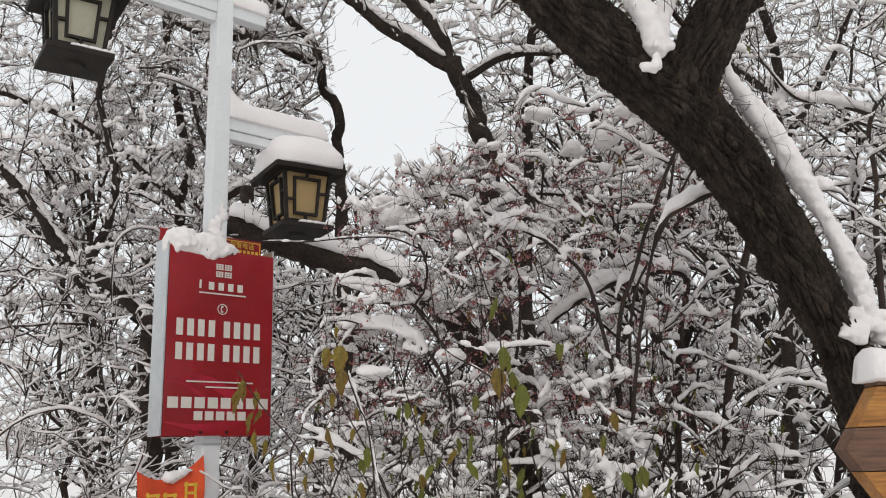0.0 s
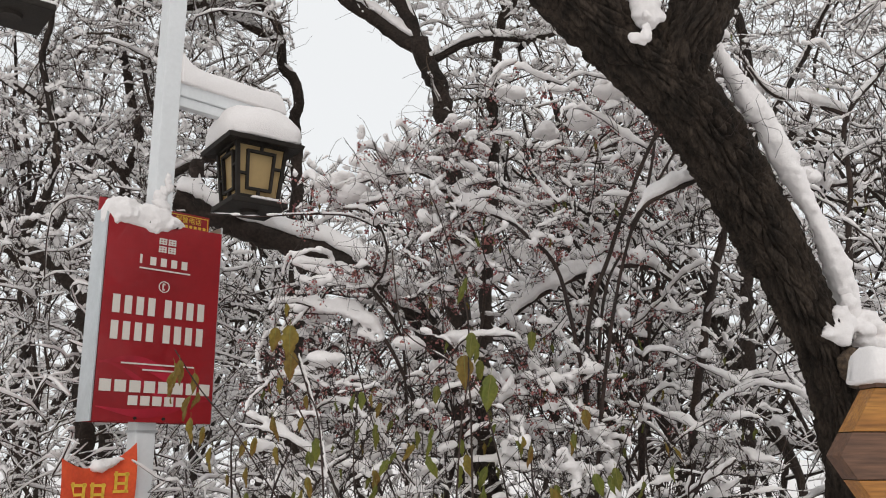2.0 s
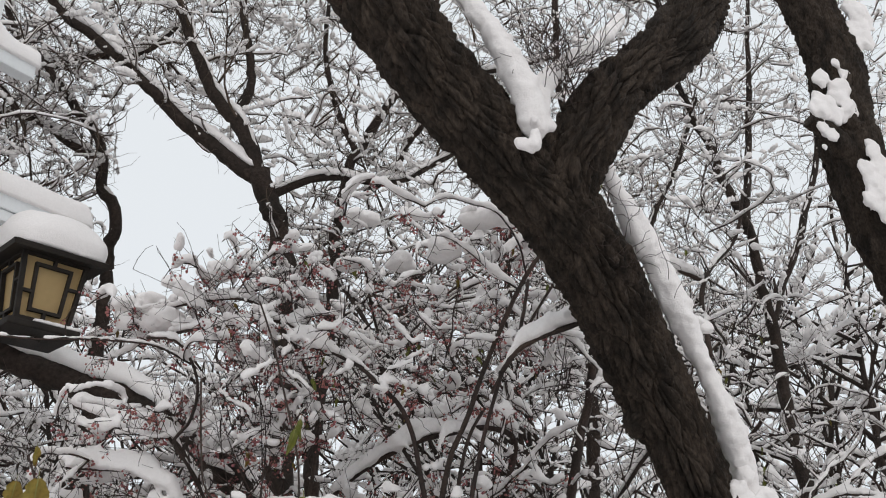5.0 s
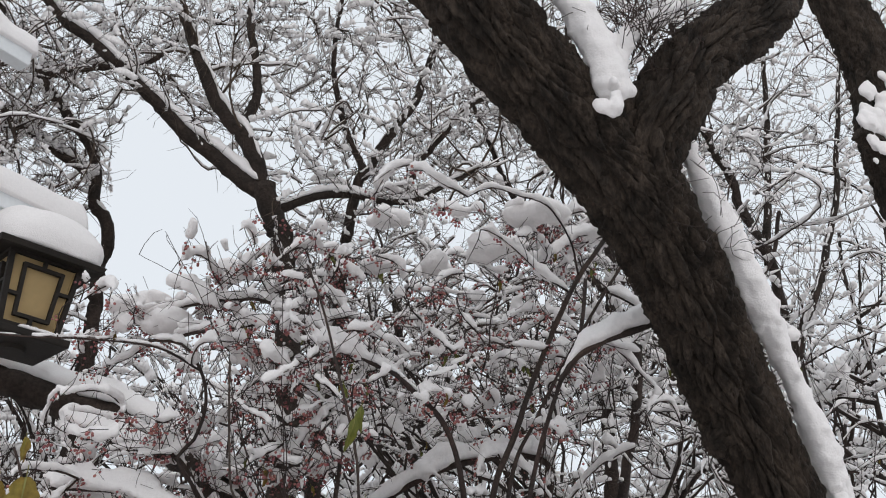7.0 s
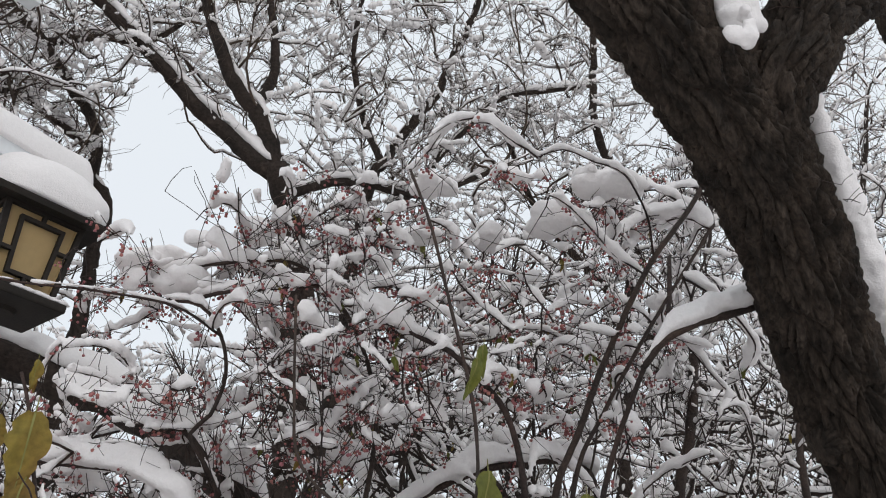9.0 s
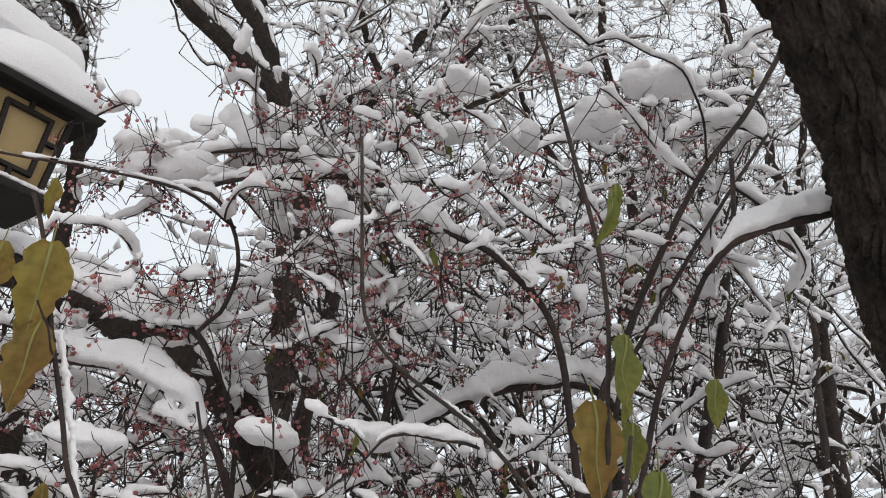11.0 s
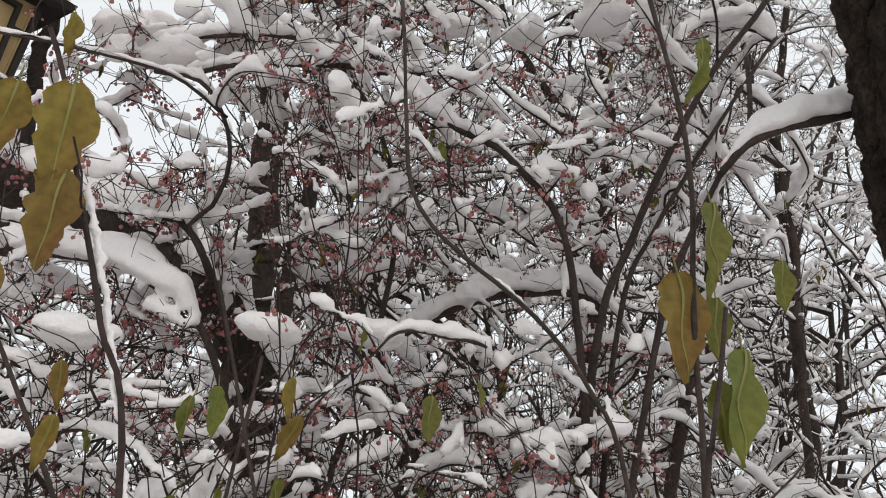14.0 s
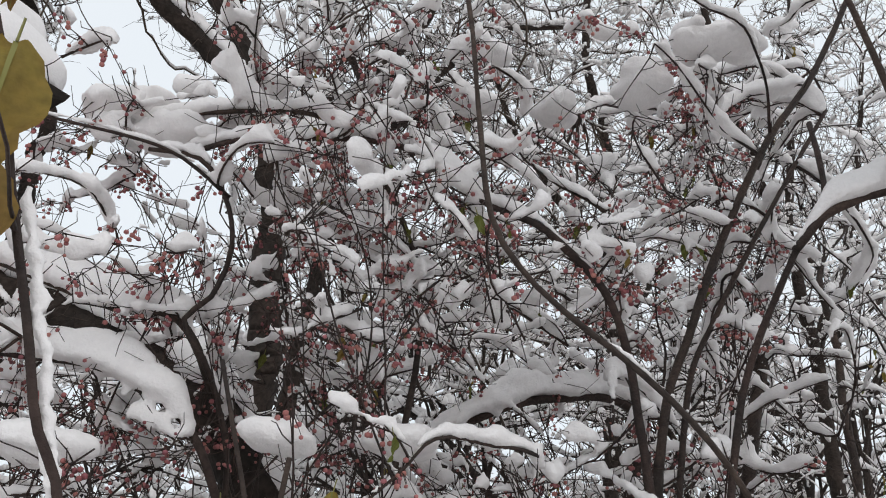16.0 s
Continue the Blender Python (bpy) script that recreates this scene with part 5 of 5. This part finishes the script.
# ---- trees behind ----
def mid_tree(seed, base, limbs, label, twig=1.0, free=clear_sky, depth=0.03, wood=DARK, group="trees behind", crown=None):
    """A tree whose main limbs are led, with twigs grown over them."""
    pl = Plant(seed, depth, 3, 4, 0.075, free, 0.12, puffy=0.007, puff=CLOT, crowd=0.4, clot=2.1)
    for pts, r0, r1, snow, n, ln in limbs:
        p = pl.limb(pts, r0, r1, snow, 0.08, 9)
        pl.clothe(p, max(0.010, r1 * 0.5), int(n * twig), ln, 1, (5,), 0.13, 0.008, 0.85, 1.0, 0.5)
    if crown:
        x0, x1, y0, y1, z0, z1, n = crown
        pl.fill(n, lambda r: np.array((r.uniform(x0, x1), r.uniform(y0, y1), r.uniform(z0, z1))), 0.008, 3, 0.3, 1.1, 1.6)
    pl.spurs(1700 if crown else 150, 0.24, 0.0021)
    return pl.build("tree", label, "tree", wood, group, (*base, 0), TWIG)


mid_tree(31, (0.65, 8.2), (
    ([(0.68, 8.2, -0.1), (0.58, 8.1, 2.5), (0.42, 8.0, 4.62), (0.33, 8.0, 4.83), (0.19, 8.0, 5.16)], 0.13, 0.085, 0.5, 2, 0.8),
    ([(0.19, 8.0, 5.16), (-0.30, 8.0, 5.48), (-0.74, 8.0, 5.84), (-1.08, 8.0, 6.13), (-1.49, 8.0, 6.46), (-2.1, 7.9, 7.1)], 0.075, 0.03, 2.6, 12, 1.0),
    ([(0.19, 8.0, 5.16), (-0.03, 8.0, 5.65), (-0.31, 8.0, 6.07), (-0.59, 8.0, 6.69), (-0.63, 8.0, 6.8)], 0.075, 0.05, 2.6, 7, 0.9),
    ([(-0.04, 8.0, 5.70), (0.04, 8.0, 6.05), (-0.01, 8.0, 6.45), (-0.10, 8.0, 7.0), (-0.05, 8.1, 8.3)], 0.045, 0.02, 1.0, 12, 1.0),
    ([(0.27, 8.0, 5.0), (0.77, 8.1, 5.3), (1.37, 8.2, 5.4), (2.0, 8.2, 5.8)], 0.04, 0.02, 1.8, 9, 0.9),
), "forked dark tree with snow along every limb", crown=(-2.6, 2.0, 7.3, 8.8, 4.6, 8.8, 560))
mid_tree(32, (0.75, 8.7), (
    ([(0.75, 8.7, -0.1), (0.85, 8.6, 3.0), (0.95, 8.5, 5.24), (1.09, 8.5, 5.88), (1.26, 8.5, 6.29), (1.55, 8.5, 6.81), (1.87, 8.5, 8.03), (2.0, 8.5, 9.2)], 0.085, 0.025, 1.2, 16, 1.0),
    ([(1.15, 8.5, 5.4), (1.45, 8.5, 5.74), (1.58, 8.5, 6.06), (2.10, 8.5, 6.76), (3.02, 8.5, 7.21)], 0.04, 0.018, 2.0, 12, 1.0),
    ([(1.05, 8.5, 5.8), (0.8, 8.5, 6.4), (0.7, 8.5, 7.2), (0.8, 8.5, 8.4)], 0.035, 0.015, 1.2, 10, 1.0),
), "slender dark tree under snow behind thicket", crown=(0.2, 3.4, 7.8, 9.2, 4.2, 9.5, 420))
mid_tree(33, (-1.0, 9.0), (
    ([(-0.9, 9.0, -0.1), (-0.95, 9.0, 3.0), (-1.02, 9.0, 5.0), (-1.18, 9.0, 5.45), (-1.34, 9.0, 5.97), (-1.82, 9.0, 6.63), (-2.18, 9.0, 7.0), (-2.6, 9.0, 8.2)], 0.10, 0.03, 1.2, 12, 1.0),
    ([(-1.82, 9.0, 6.63), (-1.4, 9.0, 6.8), (-1.0, 9.0, 6.9), (-0.6, 9.0, 7.5)], 0.04, 0.02, 2.6, 7, 0.9),
    ([(-1.25, 9.0, 5.7), (-1.8, 9.0, 6.0), (-2.5, 9.0, 6.1), (-3.3, 9.0, 6.6)], 0.045, 0.02, 2.0, 10, 1.0),
), "dark tree with snowy crown behind lamp", crown=(-3.8, 0.2, 8.4, 9.8, 4.5, 8.8, 340))
mid_tree(34, (0.8, 6.1), (
    ([(0.8, 6.05, -0.1), (0.64, 6.1, 1.2), (0.38, 6.2, 2.15), (0.08, 6.32, 2.60), (-0.22, 6.8, 2.88), (-0.55, 7.0, 3.04), (-0.90, 7.0, 3.14), (-1.20, 7.0, 3.25), (-1.52, 7.0, 3.39), (-1.62, 7.0, 3.43)], 0.105, 0.085, 3.7, 2, 0.5),
    ([(-1.40, 7.0, 3.36), (-1.45, 7.0, 3.55), (-1.46, 7.0, 3.72)], 0.06, 0.05, 2.0, 0, 0.3),
), "broken leaning dark trunk carrying deep snow", group="leaning trunks")
mid_tree(35, (-2.5, 8.0), (
    ([(-2.45, 8.0, -0.1), (-2.48, 8.0, 1.4), (-2.52, 8.0, 2.43), (-2.57, 8.0, 2.80), (-2.87, 8.0, 3.19), (-3.24, 8.0, 3.42), (-3.63, 8.0, 3.89), (-3.98, 8.0, 4.33), (-4.6, 8.0, 5.3)], 0.10, 0.045, 1.8, 14, 1.0),
    ([(-2.7, 8.1, 2.85), (-2.3, 8.2, 3.4), (-2.1, 8.4, 4.1), (-2.4, 8.5, 5.2)], 0.05, 0.02, 1.4, 12, 0.9),
    ([(-3.1, 8.0, 3.3), (-2.9, 8.0, 4.1), (-3.1, 8.0, 5.0), (-2.9, 8.0, 6.2)], 0.045, 0.02, 1.2, 12, 0.9),
    ([(-2.2, 8.3, 3.9), (-1.7, 8.3, 4.15), (-1.2, 8.3, 4.1)], 0.045, 0.02, 2.4, 5, 0.7),
), "crooked dark tree leaning over snowy undergrowth", crown=(-4.4, -1.2, 7.4, 8.8, 2.4, 6.6, 420))
mid_tree(36, (-2.6, 9.2), (
    ([(-2.65, 9.2, -0.1), (-2.65, 9.1, 2.6), (-2.61, 9.0, 4.03), (-2.58, 9.0, 4.69), (-2.85, 9.0, 6.0), (-2.75, 9.0, 7.4)], 0.085, 0.03, 0.8, 14, 1.0),
    ([(-2.61, 9.0, 4.2), (-3.3, 9.0, 4.8), (-4.1, 9.0, 5.3), (-5.1, 9.0, 5.6)], 0.05, 0.02, 1.8, 10, 1.0),
), "straight dark tree with snow-covered branches", crown=(-4.8, -1.6, 8.6, 10, 3.0, 7.6, 340))
mid_tree(37, (3.4, 9.0), (
    ([(3.2, 9.0, -0.1), (3.4, 9.0, 3.0), (3.6, 9.0, 5.5), (3.3, 9.0, 7.5), (3.5, 9.0, 9.5)], 0.09, 0.03, 1.0, 16, 1.1),
    ([(3.5, 9.0, 4.5), (4.3, 9.0, 5.8), (5.0, 9.0, 7.4)], 0.05, 0.02, 1.5, 12, 1.1),
    ([(3.5, 9.0, 5.2), (2.7, 9.0, 6.0), (2.2, 9.0, 7.2)], 0.045, 0.02, 1.5, 10, 1.0),
), "grey-brown tree with fine snowy twigs", crown=(1.8, 5.6, 8.2, 10, 3.5, 9.5, 320))
mid_tree(38, (5.2, 8.6), (
    ([(5.2, 8.6, -0.1), (5.3, 8.6, 3.0), (5.1, 8.6, 5.5), (4.6, 8.6, 7.0), (4.4, 8.6, 9.0)], 0.09, 0.03, 1.0, 14, 1.1),
    ([(5.2, 8.6, 4.5), (6.0, 8.6, 6.2), (6.6, 8.6, 8.4)], 0.05, 0.02, 1.5, 12, 1.1),
    ([(5.1, 8.6, 5.5), (5.4, 8.6, 7.2), (5.7, 8.6, 9.2)], 0.045, 0.02, 1.5, 10, 1.0),
), "tall tree with fine snow-covered twigs", crown=(3.5, 7.6, 7.7, 9.4, 5.0, 9.8, 340))


def second_old_tree():
    at = (4.35, 5.75, 0)
    ob = thing("old_tree", Matrix.Translation(at), "second old tree with dark furrowed trunk and snow patches", "tree")
    o = np.array(at)
    s = Soup()
    bark_tube(s, np.array([(4.55, 5.8, -0.2), (4.5, 5.75, 1.5), (4.4, 5.75, 2.8), (4.25, 5.72, 3.6), (4.02, 5.7, 4.25), (3.95, 5.7, 4.8), (3.98, 5.7, 5.35), (3.82, 5.7, 5.9), (3.5, 5.7, 6.8)]) - o,
              [0.26, 0.22, 0.2, 0.19, 0.19, 0.19, 0.18, 0.16, 0.12], 55.0, step=0.014, k=80)
    s.object("trunk", BARK, ob)
    s = Soup()
    bark_tube(s, np.array([(3.95, 5.65, 4.5), (3.72, 5.58, 4.66), (3.55, 5.55, 4.72)]) - o, [0.1, 0.065, 0.045], 60.0, step=0.014, k=40, relief=0.012)
    s.object("limb", BARK, ob, "broken stub of a bough")
    sn = Soup()
    r = np.random.default_rng(8)
    for c, n in (((3.95, 5.51, 4.3), 40), ((4.1, 5.53, 4.0), 34), ((3.62, 5.52, 4.80), 16), ((4.12, 5.55, 5.6), 26), ((3.85, 5.53, 5.0), 16)):
        for i in range(n):
            lump(sn, np.array(c) + r.normal(size=3) * (0.06, 0.012, 0.11) - o, np.array((1, 0.45, 1.2)) * r.uniform(0.025, 0.07), BALL2, 0.9, r.random() * 50, 0.3)
    tagged(melt(sn.object("snow_patches", SNOW, ob), 0.012, 4), kind="stuff")


second_old_tree()


# ---- undergrowth and far wood ----
def bush(seed, x, y, height, spread, label, group, depth=0.028, stems=3, kids=(7, 4), step=0.07, wood=TWIG, free=clear_sky):
    pl = Plant(seed, depth, 3, 4, step, free, 0.10, 0.6, puffy=0.0022, puff=CLOT, crowd=0.6, clot=1.8, steep=0.88)
    r = pl.r
    for _ in range(stems):
        a = (x + r.normal() * 0.25, y + r.normal() * 0.25, -0.1)
        pl.grow(a, (r.normal() * spread, r.normal() * spread, 1.0), height * r.uniform(0.7, 1.15), 0.012, 2, kids, 0.12, 0.0, 0.8, 1.0, 0.42)
    pl.fill(70, lambda q: np.array((x + q.normal() * 0.55, y + q.normal() * 0.45, q.uniform(0.3, 1.0) * height)), 0.005, 3, 0.22)
    pl.spurs(300, 0.14, 0.0015)
    return pl.build("bush", label, "bush", wood, group, (x, y, 0))


k = 0
for x, y, h in ((-2.2, 7.0, 2.9), (-3.1, 7.2, 3.4), (-1.4, 7.4, 2.6), (-2.7, 6.6, 2.2), (-0.6, 7.6, 1.9), (-3.6, 8.6, 3.4), (-2.0, 8.8, 3.0), (0.9, 7.8, 1.9), (2.6, 7.8, 2.4), (4.0, 7.6, 3.4), (-1.0, 6.6, 1.5), (-1.9, 6.5, 1.4), (4.4, 6.9, 3.0)):
    bush(100 + k, x, y, h, 0.3, "dense leafless bush buried in snow", "snowy bushes")
    k += 1


def far_tree(seed, x, y, h, label):
    pl = Plant(seed, 0.065, 3, 4, 0.24, clear_sky, 0.3, 0.7, puffy=0.02, puff=FLAKE, crowd=0.4, clot=2.2)
    r = pl.r
    for _ in range(2):
        pl.grow((x + r.normal() * 0.3, y, -0.1), (r.normal() * 0.22, r.normal() * 0.2, 1.0), h * r.uniform(0.8, 1.1), 0.07, 3, (11, 5, 2), 0.10, 0.016, 0.7, 1.0, 0.42)
    return pl.build("tree", label, "tree", DARK, "far trees", (x, y, 0))


k = 0
for x, y, h in ((-4.2, 12, 7), (-2.6, 13.5, 5.0), (3.2, 12, 8.0), (5.2, 11, 8.5), (7.5, 11.5, 9), (1.9, 13, 6.5), (9.5, 13, 9.5), (-6.5, 16, 8), (-1.0, 17, 7.2), (0.6, 18, 7.4), (4.5, 16, 8.5), (7, 17, 9.5), (-3.8, 18, 6.5), (11, 17, 10), (2.4, 19, 6.5), (-0.3, 23, 9.2), (-2, 24, 9.4), (1.5, 25, 9.6)):
    far_tree(200 + k, x, y, h, "far leafless tree white with snow")
    k += 1
